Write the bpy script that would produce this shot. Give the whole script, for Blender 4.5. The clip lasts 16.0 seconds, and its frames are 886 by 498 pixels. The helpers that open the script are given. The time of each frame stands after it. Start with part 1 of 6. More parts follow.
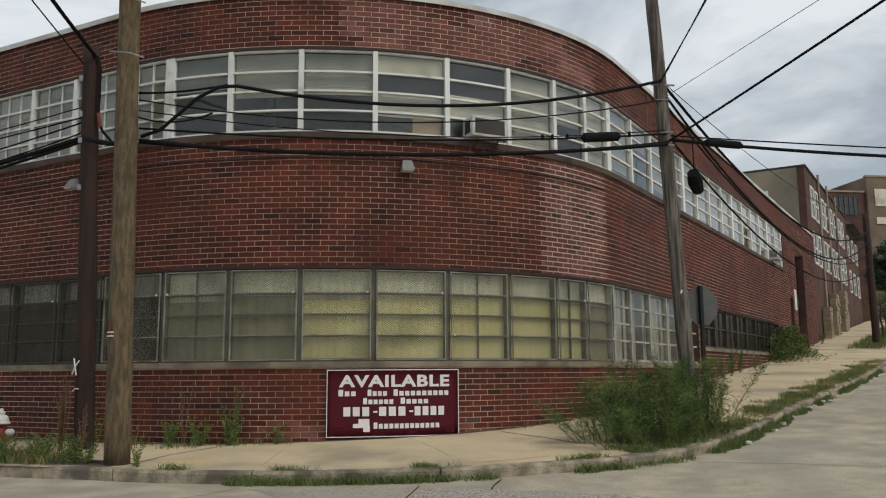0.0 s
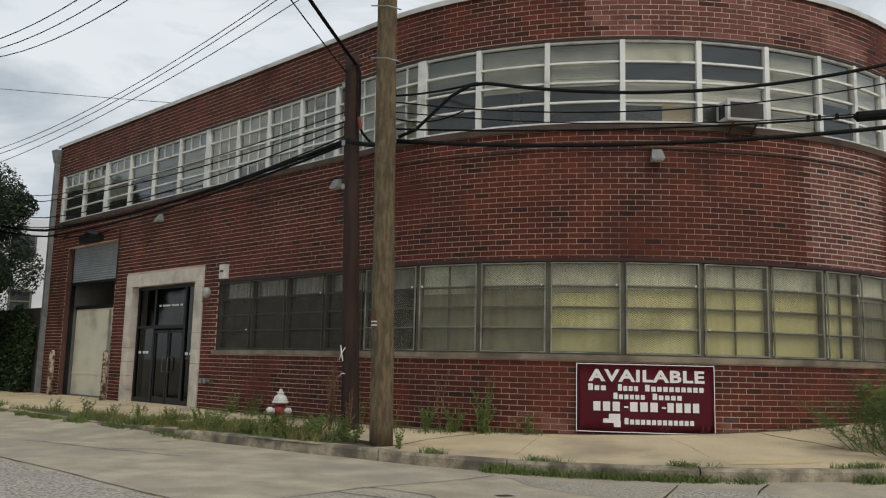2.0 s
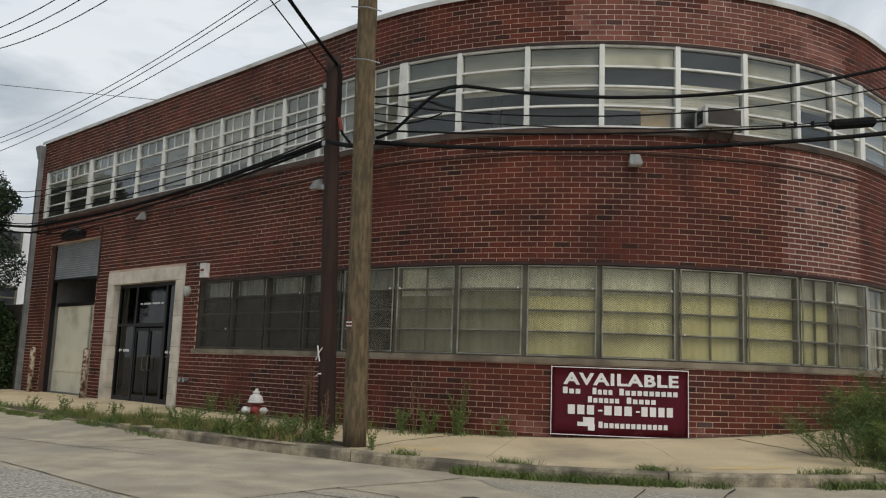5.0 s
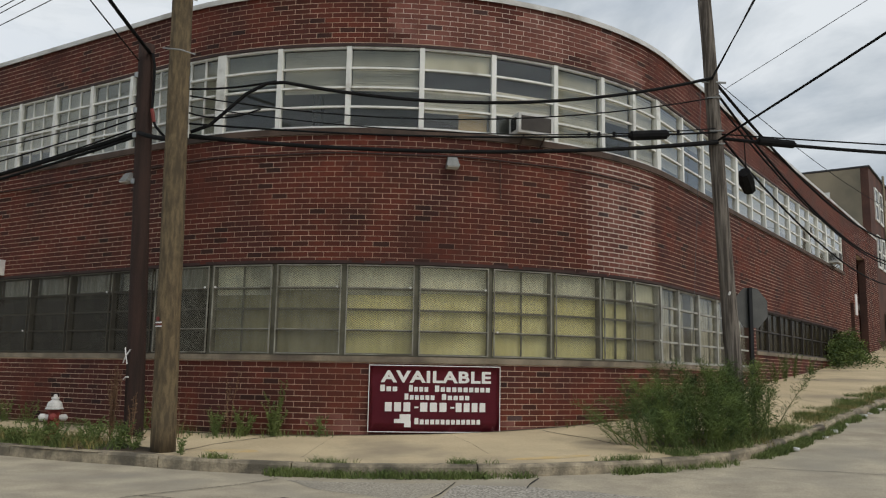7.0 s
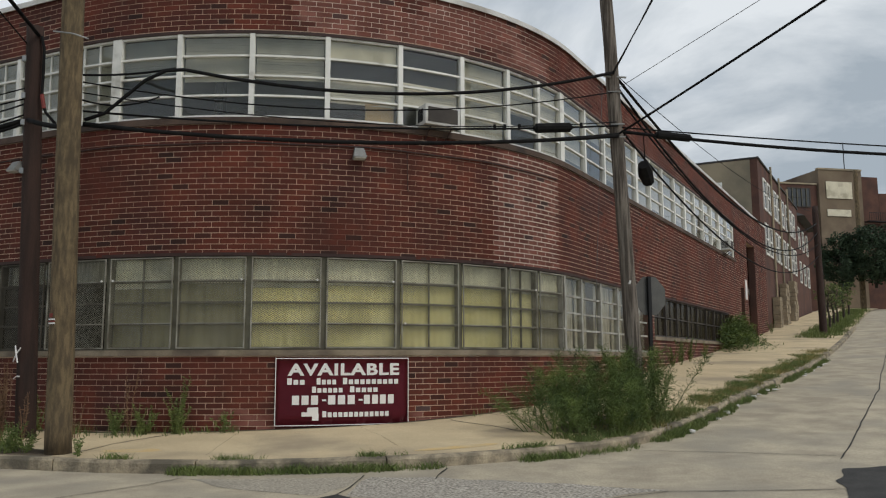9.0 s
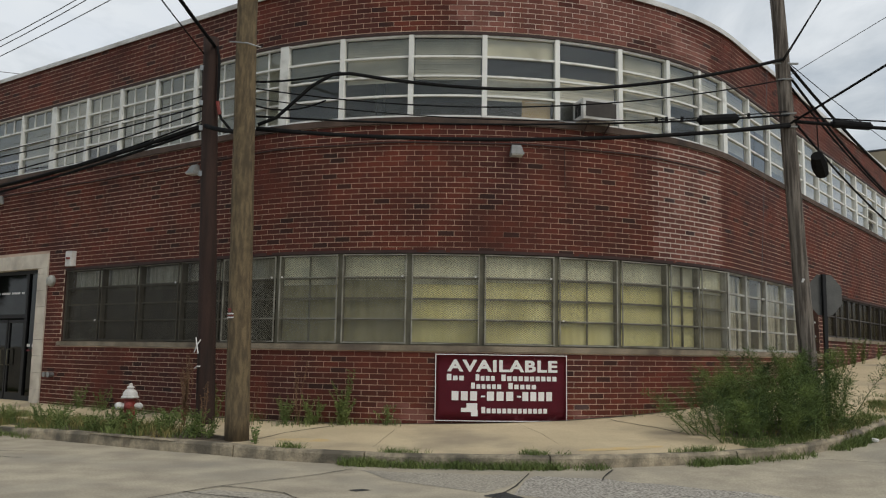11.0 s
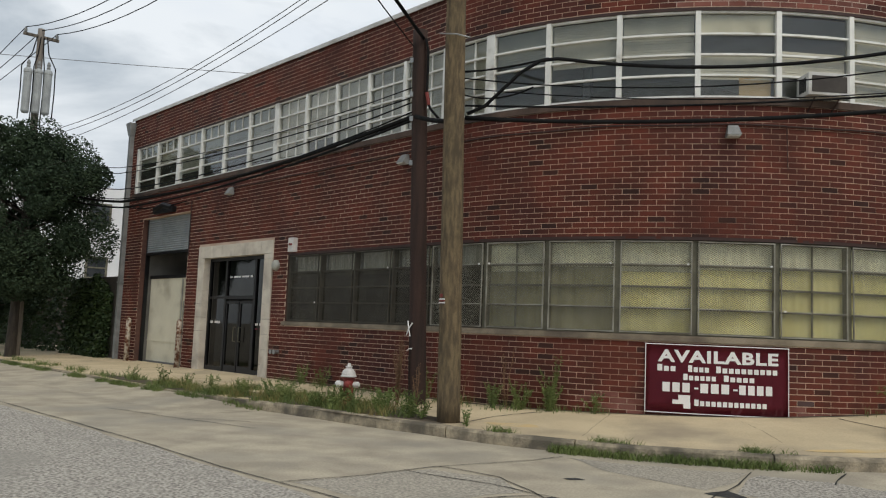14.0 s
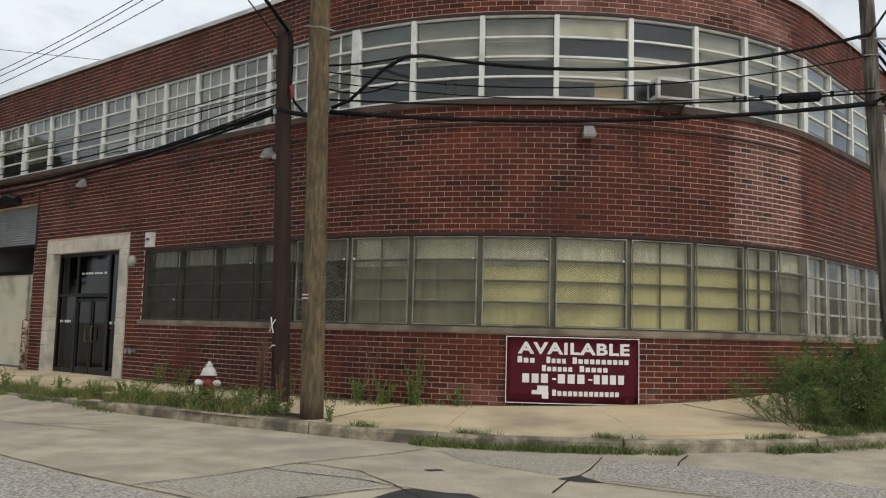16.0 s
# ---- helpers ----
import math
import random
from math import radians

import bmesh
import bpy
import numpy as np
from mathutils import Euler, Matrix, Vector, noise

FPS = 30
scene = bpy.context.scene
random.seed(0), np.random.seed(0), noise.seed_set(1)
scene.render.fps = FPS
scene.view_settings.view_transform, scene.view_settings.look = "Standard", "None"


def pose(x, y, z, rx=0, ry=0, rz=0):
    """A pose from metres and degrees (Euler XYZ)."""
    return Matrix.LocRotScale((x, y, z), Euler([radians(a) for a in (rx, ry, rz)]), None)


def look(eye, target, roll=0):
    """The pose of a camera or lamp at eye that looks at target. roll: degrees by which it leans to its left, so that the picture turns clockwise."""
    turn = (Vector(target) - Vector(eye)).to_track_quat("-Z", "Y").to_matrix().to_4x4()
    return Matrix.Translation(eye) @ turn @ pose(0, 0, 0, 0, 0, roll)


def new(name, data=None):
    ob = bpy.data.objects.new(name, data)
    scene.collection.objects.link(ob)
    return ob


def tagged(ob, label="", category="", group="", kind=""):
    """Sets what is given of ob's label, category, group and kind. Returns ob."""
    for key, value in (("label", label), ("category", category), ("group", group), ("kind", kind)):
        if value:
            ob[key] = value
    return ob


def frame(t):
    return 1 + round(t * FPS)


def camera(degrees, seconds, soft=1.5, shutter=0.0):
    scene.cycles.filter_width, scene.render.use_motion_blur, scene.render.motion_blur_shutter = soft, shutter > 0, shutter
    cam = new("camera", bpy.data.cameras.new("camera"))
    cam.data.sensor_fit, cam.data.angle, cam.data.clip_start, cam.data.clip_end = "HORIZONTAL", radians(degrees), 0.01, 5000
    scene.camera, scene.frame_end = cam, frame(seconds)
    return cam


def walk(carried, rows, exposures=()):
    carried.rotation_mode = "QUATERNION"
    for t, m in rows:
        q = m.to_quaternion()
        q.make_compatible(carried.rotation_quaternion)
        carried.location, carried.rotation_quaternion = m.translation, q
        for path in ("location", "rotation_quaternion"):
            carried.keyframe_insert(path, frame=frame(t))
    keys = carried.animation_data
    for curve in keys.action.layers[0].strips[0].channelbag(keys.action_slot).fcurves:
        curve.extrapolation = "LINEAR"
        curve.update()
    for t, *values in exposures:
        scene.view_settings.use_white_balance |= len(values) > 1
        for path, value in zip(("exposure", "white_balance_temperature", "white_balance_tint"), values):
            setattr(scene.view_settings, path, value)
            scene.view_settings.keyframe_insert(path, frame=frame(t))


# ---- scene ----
cam = camera(55.8, 16.0, 1.15)
METRES, EYE, TILT, LEAN, TURN = 2.1, 1.8, 0.0, 0.0, 0.0
PATH = [
    (0, (-0.1, -0.008, 1.738), (-0.091, 1.97, 2.032), -0.4),
    (0.5, (-0.231, -0.024, 1.767), (-0.345, 1.952, 2.054), 0.1),
    (1, (-0.281, -0.035, 1.761), (-0.572, 1.923, 2.044), 0.6),
    (1.5, (-0.308, -0.024, 1.735), (-0.732, 1.911, 2.011), 1.0),
    (2, (-0.347, -0.02, 1.716), (-0.888, 1.886, 1.991), 1.4),
    (2.5, (-0.374, -0.031, 1.73), (-1.001, 1.848, 2.007), 1.6),
    (3, (-0.389, -0.046, 1.765), (-1.068, 1.815, 2.04), 1.8),
    (3.2, (-0.395, -0.035, 1.772), (-1.074, 1.826, 2.047), 2.1),
    (5.5, (0.006, 0.029, 1.712), (-0.446, 1.956, 1.997), 1.8),
    (6, (0.057, 0.016, 1.705), (-0.313, 1.96, 1.996), 1.6),
    (6.5, (0.086, 0.007, 1.715), (-0.173, 1.969, 2.002), 1.4),
    (7, (0.1, 0.0, 1.717), (-0.021, 1.975, 2.006), 1.0),
    (7.5, (0.128, -0.013, 1.734), (0.113, 1.966, 2.02), 0.4),
    (8, (0.14, -0.011, 1.749), (0.222, 1.969, 2.021), -0.0),
    (8.2, (0.139, 0.002, 1.756), (0.248, 1.981, 2.024), -0.2),
    (10.3, (-0.124, -0.007, 1.836), (-0.142, 1.977, 2.09), 0.1),
    (10.5, (-0.158, -0.005, 1.844), (-0.225, 1.978, 2.095), 0.3),
    (11, (-0.23, -0.003, 1.842), (-0.463, 1.968, 2.087), 0.9),
    (11.5, (-0.288, -0.008, 1.842), (-0.666, 1.941, 2.08), 1.4),
    (12, (-0.331, -0.007, 1.869), (-0.85, 1.912, 2.088), 1.5),
    (12.5, (-0.359, -0.011, 1.872), (-0.941, 1.891, 2.08), 1.7),
    (13, (-0.392, -0.013, 1.881), (-1.013, 1.879, 2.074), 2.2),
    (13.5, (-0.407, -0.029, 1.888), (-1.049, 1.856, 2.074), 2.7),
    (14, (-0.458, -0.038, 1.887), (-1.14, 1.832, 2.081), 2.3),
    (14.5, (-0.513, -0.046, 1.874), (-1.192, 1.826, 2.062), 1.8),
    (15, (-0.497, -0.056, 1.859), (-1.08, 1.851, 2.018), 2.0),
    (15.5, (-0.45, -0.053, 1.851), (-0.934, 1.88, 2.019), 1.7),
    (16, (-0.352, -0.037, 1.863), (-0.736, 1.916, 2.059), 1.5),
]
walk(cam, [(t, look(eye, target, roll)) for t, eye, target, roll in PATH],
     exposures=((0.0, -0.05), (1.5, -0.05), (2.5, 0.0), (5.5, -0.03), (8.0, -0.05), (10.5, -0.07), (12.0, 0.0), (13.5, 0.09), (15.0, 0.1), (16.0, 0.13)))

# ---------------------------------------------------------------- light
SUN_EL, SUN_AZ = 48.0, 128.0
world = bpy.data.worlds.new("world")
scene.world = world
world.use_nodes = True
wn, wl = world.node_tree.nodes, world.node_tree.links
wn.clear()
w_out = wn.new("ShaderNodeOutputWorld")
w_bg = wn.new("ShaderNodeBackground")
w_sky = wn.new("ShaderNodeTexSky")
w_sky.sky_type = 'NISHITA'
w_sky.sun_disc = False
w_sky.sun_elevation, w_sky.sun_rotation = radians(SUN_EL), radians(SUN_AZ)
w_scale = wn.new("ShaderNodeMix")
w_scale.data_type, w_scale.blend_type = 'RGBA', 'MULTIPLY'
w_scale.inputs[0].default_value = 1.0
w_scale.inputs[7].default_value = (0.16, 0.16, 0.16, 1)
w_tc = wn.new("ShaderNodeTexCoord")
w_map = wn.new("ShaderNodeMapping")
w_map.inputs["Scale"].default_value = (1.0, 1.0, 2.6)
w_n1 = wn.new("ShaderNodeTexNoise")
w_n1.inputs["Scale"].default_value, w_n1.inputs["Detail"].default_value = 2.6, 9.0
w_n1.inputs["Roughness"].default_value = 0.56
w_n1.inputs["Distortion"].default_value = 0.35
w_r1 = wn.new("ShaderNodeValToRGB")
w_r1.color_ramp.elements[0].position, w_r1.color_ramp.elements[0].color = 0.40, (0.44, 0.51, 0.58, 1)
w_r1.color_ramp.elements[1].position, w_r1.color_ramp.elements[1].color = 0.60, (0.89, 0.94, 0.985, 1)
w_n2 = wn.new("ShaderNodeTexNoise")
w_n2.inputs["Scale"].default_value, w_n2.inputs["Detail"].default_value = 1.7, 5.0
w_r2 = wn.new("ShaderNodeValToRGB")
w_r2.color_ramp.elements[0].position, w_r2.color_ramp.elements[0].color = 0.30, (0.62, 0.62, 0.62, 1)
w_r2.color_ramp.elements[1].position, w_r2.color_ramp.elements[1].color = 0.55, (1, 1, 1, 1)
w_mix = wn.new("ShaderNodeMix")
w_mix.data_type = 'RGBA'
wl.new(w_sky.outputs[0], w_scale.inputs[6])
wl.new(w_tc.outputs["Generated"], w_map.inputs[0])
wl.new(w_map.outputs[0], w_n1.inputs["Vector"])
wl.new(w_map.outputs[0], w_n2.inputs["Vector"])
wl.new(w_n1.outputs[0], w_r1.inputs[0])
wl.new(w_n2.outputs[0], w_r2.inputs[0])
wl.new(w_r2.outputs[0], w_mix.inputs[0])
wl.new(w_scale.outputs[2], w_mix.inputs[6])
wl.new(w_r1.outputs[0], w_mix.inputs[7])
wl.new(w_mix.outputs[2], w_bg.inputs[0])
w_bg.inputs[1].default_value = 0.88
wl.new(w_bg.outputs[0], w_out.inputs[0])

sun_data = bpy.data.lights.new("sun", 'SUN')
sun_data.energy, sun_data.angle, sun_data.color = 1.5, radians(28), (1.0, 0.93, 0.82)
sun = new("sun", sun_data)
_az = radians(SUN_AZ)
sun.matrix_world = look((0, 0, 60), Vector((0, 0, 60)) - Vector((math.sin(_az) * math.cos(radians(SUN_EL)), math.cos(_az) * math.cos(radians(SUN_EL)), math.sin(radians(SUN_EL)))))

# ---------------------------------------------------------------- materials


def nodes_of(name):
    m = bpy.data.materials.new(name)
    m.use_nodes = True
    nt = m.node_tree
    bs = nt.nodes["Principled BSDF"]
    return m, nt.nodes, nt.links, bs


def surface(name, c1, c2, scale=3.0, rough=0.8, metal=0.0, bump=0.2, fine=60.0, c3=None, s3=0.6, vary=None, spec=0.3, stretch=(1, 1, 1), lo=0.35, hi=0.65, p3=(0.52, 0.68), burnt=False):
    """Two-scale noise material: c1..c2 by grain, c3 as broad stains, vary: 'object' or 'island' shifts value per piece."""
    m, n, l, bs = nodes_of(name)
    tc = n.new("ShaderNodeTexCoord")
    mp = n.new("ShaderNodeMapping")
    mp.inputs["Scale"].default_value = stretch
    geo = n.new("ShaderNodeNewGeometry")
    l.new(geo.outputs["Position"], mp.inputs[0])
    t1 = n.new("ShaderNodeTexNoise")
    t1.inputs["Scale"].default_value, t1.inputs["Detail"].default_value = scale, 6.0
    l.new(mp.outputs[0], t1.inputs["Vector"])
    t2 = n.new("ShaderNodeTexNoise")
    t2.inputs["Scale"].default_value, t2.inputs["Detail"].default_value = fine, 3.0
    l.new(mp.outputs[0], t2.inputs["Vector"])
    r = n.new("ShaderNodeMapRange")
    r.inputs[1].default_value, r.inputs[2].default_value = lo, hi
    l.new(t1.outputs[0], r.inputs[0])
    mix = n.new("ShaderNodeMix")
    mix.data_type = 'RGBA'
    mix.inputs[6].default_value, mix.inputs[7].default_value = (*c1, 1), (*c2, 1)
    l.new(r.outputs[0], mix.inputs[0])
    col = mix.outputs[2]
    g = n.new("ShaderNodeMix")
    g.data_type, g.blend_type = 'RGBA', 'OVERLAY'
    g.inputs[0].default_value = 0.35
    l.new(col, g.inputs[6])
    l.new(t2.outputs[0], g.inputs[7])
    col = g.outputs[2]
    if c3:
        t3 = n.new("ShaderNodeTexNoise")
        t3.inputs["Scale"].default_value, t3.inputs["Detail"].default_value = s3, 7.0
        l.new(geo.outputs["Position"], t3.inputs["Vector"])
        r3 = n.new("ShaderNodeMapRange")
        r3.inputs[1].default_value, r3.inputs[2].default_value = p3
        l.new(t3.outputs[0], r3.inputs[0])
        x = n.new("ShaderNodeMix")
        x.data_type = 'RGBA'
        x.inputs[7].default_value = (*c3, 1)
        l.new(r3.outputs[0], x.inputs[0])
        l.new(col, x.inputs[6])
        col = x.outputs[2]
    if vary:
        if vary == 'object':
            rv = n.new("ShaderNodeObjectInfo").outputs["Random"]
        else:
            rv = geo.outputs["Random Per Island"]
        ramp = n.new("ShaderNodeValToRGB")
        el = ramp.color_ramp.elements
        el[0].position, el[0].color = 0.0, (0.60, 0.61, 0.64, 1)
        if burnt:
            # a few over-fired, nearly black bricks and some paler ones
            el[0].color = (0.34, 0.50, 0.62, 1)
            e = el.new(0.045)
            e.color = (0.42, 0.55, 0.64, 1)
            e = el.new(0.055)
            e.color = (0.74, 0.72, 0.74, 1)
            e = el.new(0.95)
            e.color = (1.12, 1.08, 1.06, 1)
        el[-1].position, el[-1].color = 1.0, (1.22, 1.14, 1.1, 1)
        e = el.new(0.16)
        e.color = (0.82, 0.80, 0.80, 1)
        e = el.new(0.8)
        e.color = (1.04, 1.0, 0.98, 1)
        l.new(rv, ramp.inputs[0])
        x = n.new("ShaderNodeMix")
        x.data_type, x.blend_type = 'RGBA', 'MULTIPLY'
        x.inputs[0].default_value = 1.0
        l.new(col, x.inputs[6])
        l.new(ramp.outputs[0], x.inputs[7])
        col = x.outputs[2]
    l.new(col, bs.inputs["Base Color"])
    bs.inputs["Roughness"].default_value, bs.inputs["Metallic"].default_value = rough, metal
    bs.inputs["Specular IOR Level"].default_value = spec
    if bump:
        b = n.new("ShaderNodeBump")
        b.inputs["Strength"].default_value, b.inputs["Distance"].default_value = bump, 0.02
        l.new(t2.outputs[0], b.inputs["Height"])
        l.new(b.outputs[0], bs.inputs["Normal"])
    return m


def glass(name, tint=(1, 1, 1), gloss_rough=0.02, body=0.0, body_col=(0.2, 0.2, 0.15), shine=1.9):
    """Thin window pane: clear body with Fresnel gloss, optional film (grime, painted sky reflection)."""
    m, n, l, bs = nodes_of(name)
    n.remove(bs)
    out = n["Material Output"]
    tr = n.new("ShaderNodeBsdfTransparent")
    tr.inputs[0].default_value = (*tint, 1)
    gl = n.new("ShaderNodeBsdfGlossy")
    gl.inputs["Roughness"].default_value = gloss_rough
    df = n.new("ShaderNodeBsdfDiffuse")
    df.inputs[0].default_value = (*body_col, 1)
    fr = n.new("ShaderNodeFresnel")
    fr.inputs[0].default_value = 1.5
    geo = n.new("ShaderNodeNewGeometry")
    nz = n.new("ShaderNodeTexNoise")
    nz.inputs["Scale"].default_value, nz.inputs["Detail"].default_value = 2.5, 6.0
    l.new(geo.outputs["Position"], nz.inputs["Vector"])
    mr = n.new("ShaderNodeMapRange")
    mr.inputs[1].default_value, mr.inputs[2].default_value = 0.3, 0.7
    mr.inputs[3].default_value, mr.inputs[4].default_value = body * 0.75, min(1.0, body * 1.25)
    l.new(nz.outputs[0], mr.inputs[0])
    bmp = n.new("ShaderNodeBump")
    bmp.inputs["Strength"].default_value, bmp.inputs["Distance"].default_value = 0.05, 0.02
    l.new(nz.outputs[0], bmp.inputs["Height"])
    l.new(bmp.outputs[0], gl.inputs["Normal"])
    m1 = n.new("ShaderNodeMixShader")
    l.new(mr.outputs[0], m1.inputs[0])
    l.new(tr.outputs[0], m1.inputs[1])
    l.new(df.outputs[0], m1.inputs[2])
    m2 = n.new("ShaderNodeMixShader")
    dbl = n.new("ShaderNodeMath")
    dbl.operation = 'MULTIPLY'
    dbl.inputs[1].default_value = shine
    l.new(fr.outputs[0], dbl.inputs[0])
    l.new(dbl.outputs[0], m2.inputs[0])
    l.new(m1.outputs[0], m2.inputs[1])
    l.new(gl.outputs[0], m2.inputs[2])
    l.new(m2.outputs[0], out.inputs[0])
    return m


BRICK1, BRICK2 = (0.127, 0.0300, 0.0174), (0.070, 0.0200, 0.0132)
M_BRICK_O = surface("brick_piece", BRICK1, BRICK2, 1.2, 0.85, bump=0.35, fine=45, vary='object', c3=(0.066, 0.020, 0.0165), s3=0.8, burnt=True)
M_BRICK = surface("brick_joined", BRICK1, BRICK2, 1.2, 0.85, bump=0.35, fine=45, vary='island', c3=(0.066, 0.020, 0.0165), s3=0.8, burnt=True)
M_BRICK_PALE = surface("brick_bloomed", (0.185, 0.068, 0.052), (0.115, 0.042, 0.032), 1.6, 0.88, bump=0.35, fine=45, vary='island', c3=(0.23, 0.10, 0.08), s3=1.3, burnt=True)
M_BRICK_FAR = surface("brick_far", (0.130, 0.066, 0.050), (0.085, 0.048, 0.040), 0.8, 0.9, bump=0.2, fine=12, vary='island')
M_MORTAR = surface("mortar", (0.67, 0.52, 0.40), (0.47, 0.345, 0.26), 1.1, 0.95, bump=0.3, fine=80, c3=(0.25, 0.15, 0.115), s3=0.45, p3=(0.52, 0.70))
M_MORTAR_NEW = surface("mortar_repointed", (0.66, 0.58, 0.50), (0.52, 0.43, 0.36), 2.0, 0.95, bump=0.3, fine=80)
M_COPING = surface("coping_metal", (0.62, 0.62, 0.60), (0.50, 0.50, 0.48), 2.0, 0.6, bump=0.1, c3=(0.35, 0.33, 0.30), s3=0.9)
M_SILL = surface("sill_stone", (0.27, 0.225, 0.165), (0.17, 0.14, 0.10), 2.5, 0.85, bump=0.3, c3=(0.10, 0.08, 0.065), s3=1.1)
M_SILL_DK = surface("sooty_sill_brick", (0.11, 0.075, 0.058), (0.065, 0.045, 0.036), 2.5, 0.85, bump=0.3, c3=(0.05, 0.038, 0.032), s3=1.1)
M_LINTEL = surface("lintel_steel", (0.055, 0.03, 0.027), (0.035, 0.022, 0.02), 3.0, 0.7, bump=0.2)
M_WHITE = surface("white_window_paint", (0.78, 0.78, 0.74), (0.66, 0.66, 0.62), 3.0, 0.55, bump=0.12, c3=(0.36, 0.34, 0.30), s3=2.0, p3=(0.58, 0.75))
M_OLIVEFRAME = surface("dark_olive_paint", (0.085, 0.075, 0.055), (0.055, 0.048, 0.036), 3.0, 0.65, bump=0.2)
M_PALEFRAME = surface("chalky_grey_paint", (0.40, 0.40, 0.36), (0.26, 0.255, 0.23), 3.0, 0.6, bump=0.15, c3=(0.22, 0.21, 0.18), s3=2.0)
M_GREYFRAME = surface("aged_grey_paint", (0.150, 0.142, 0.100), (0.090, 0.085, 0.060), 3.5, 0.6, bump=0.2, c3=(0.09, 0.08, 0.06), s3=2.2)
M_DARKFRAME = surface("dark_window_paint", (0.06, 0.052, 0.045), (0.04, 0.034, 0.03), 3.0, 0.6, bump=0.15)
M_SCREENFRAME = surface("weathered_zinc_frame", (0.34, 0.33, 0.28), (0.20, 0.19, 0.155), 4.0, 0.6, bump=0.2, c3=(0.12, 0.105, 0.08), s3=1.6)
M_MESH = surface("screen_wire", (0.25, 0.24, 0.19), (0.14, 0.13, 0.10), 3.0, 0.55, metal=0.0, bump=0.1)
# Greenish film paints in the sky that the dark panes reflect
M_GLASS = glass("window_glass", (0.92, 0.95, 0.92), 0.015, 0.09, (0.32, 0.34, 0.29))
M_GLASS_DIRTY = glass("dusty_glass", (0.97, 0.97, 0.90), 0.10, 0.05, (0.55, 0.52, 0.34), 0.9)
M_GLASS_DARK = glass("grimy_tinted_glass", (0.4, 0.38, 0.29), 0.15, 0.62, (0.048, 0.040, 0.025), 0.4)
M_GLASS_DOOR = glass("dark_door_glass", (0.22, 0.25, 0.27), 0.02, 0.0, (0.1, 0.1, 0.1), 0.75)
# Darker copy of the screen wire for the dark left bays
M_MESH_DK = surface("dark_screen_wire", (0.10, 0.092, 0.072), (0.05, 0.044, 0.034), 3.0, 0.7, bump=0.1)
M_BLIND = surface("cream_blind", (0.62, 0.61, 0.52), (0.48, 0.475, 0.40), 2.0, 0.8, bump=0.05, vary='object')
M_CURTAIN = surface("yellowed_shade", (0.88, 0.84, 0.47), (0.78, 0.72, 0.35), 1.3, 0.9, bump=0.08, c3=(0.56, 0.52, 0.25), s3=0.7, stretch=(1.5, 1.5, 0.6))
M_TOP_SHEEN = surface("shade_sky_sheen", (0.88, 0.87, 0.70), (0.74, 0.73, 0.58), 1.6, 0.9, bump=0.08, c3=(0.42, 0.42, 0.34), s3=0.8, stretch=(3, 3, 0.6))
M_CURTAIN_D = surface("dingy_shade", (0.36, 0.335, 0.19), (0.25, 0.23, 0.125), 1.3, 0.9, bump=0.08, c3=(0.28, 0.26, 0.16), s3=0.7, stretch=(5, 5, 0.5))
M_CURTAIN_W = surface("pale_curtain", (0.52, 0.50, 0.43), (0.27, 0.26, 0.215), 4.0, 0.9, bump=0.1, stretch=(6, 6, 0.4))
M_PLASTER = surface("interior_plaster", (0.22, 0.21, 0.19), (0.15, 0.145, 0.13), 1.5, 0.9, bump=0.1)
M_CEIL = surface("interior_ceiling", (0.4, 0.4, 0.38), (0.32, 0.32, 0.3), 1.5, 0.9, bump=0.1)
M_LIME = surface("limestone", (0.66, 0.60, 0.50), (0.54, 0.48, 0.40), 3.0, 0.8, bump=0.25, c3=(0.40, 0.35, 0.29), s3=1.3)
M_BLACK = surface("black_metal", (0.010, 0.010, 0.011), (0.006, 0.006, 0.007), 5, 0.45, bump=0.05, spec=0.3)
M_SHUTTER = surface("galvanised_shutter", (0.40, 0.43, 0.45), (0.30, 0.33, 0.35), 2.0, 0.5, metal=0.3, bump=0.1)
M_CREAM = surface("cream_panel", (0.68, 0.64, 0.50), (0.56, 0.52, 0.40), 1.0, 0.7, bump=0.15, c3=(0.42, 0.38, 0.28), s3=1.0)
M_ROAD = surface("worn_concrete_road", (0.45, 0.395, 0.295), (0.31, 0.27, 0.205), 1.6, 0.9, bump=0.5, fine=34, c3=(0.29, 0.265, 0.215), s3=0.55, p3=(0.50, 0.72))
M_WALK = surface("sidewalk_concrete", (0.60, 0.49, 0.315), (0.50, 0.405, 0.26), 0.9, 0.9, bump=0.25, fine=40, c3=(0.34, 0.28, 0.195), s3=0.5)
M_KERB = surface("kerb_stone", (0.42, 0.355, 0.25), (0.20, 0.17, 0.125), 5.0, 0.9, bump=0.8, fine=30, c3=(0.12, 0.105, 0.08), s3=1.6, p3=(0.47, 0.62))
M_TAR = surface("tar_crack", (0.035, 0.033, 0.03), (0.02, 0.02, 0.018), 4, 0.8, bump=0.3)
M_ASPHALT = surface("asphalt_patch", (0.055, 0.053, 0.05), (0.035, 0.034, 0.033), 3, 0.9, bump=0.5, fine=50)
M_STAIN = surface("orange_stain", (0.58, 0.42, 0.20), (0.54, 0.43, 0.26), 3, 0.9, bump=0.2)
M_AGG_F = surface("light_aggregate", (0.46, 0.415, 0.335), (0.22, 0.20, 0.165), 28.0, 0.9, bump=0.5, fine=60, c3=(0.24, 0.22, 0.18), s3=0.5)
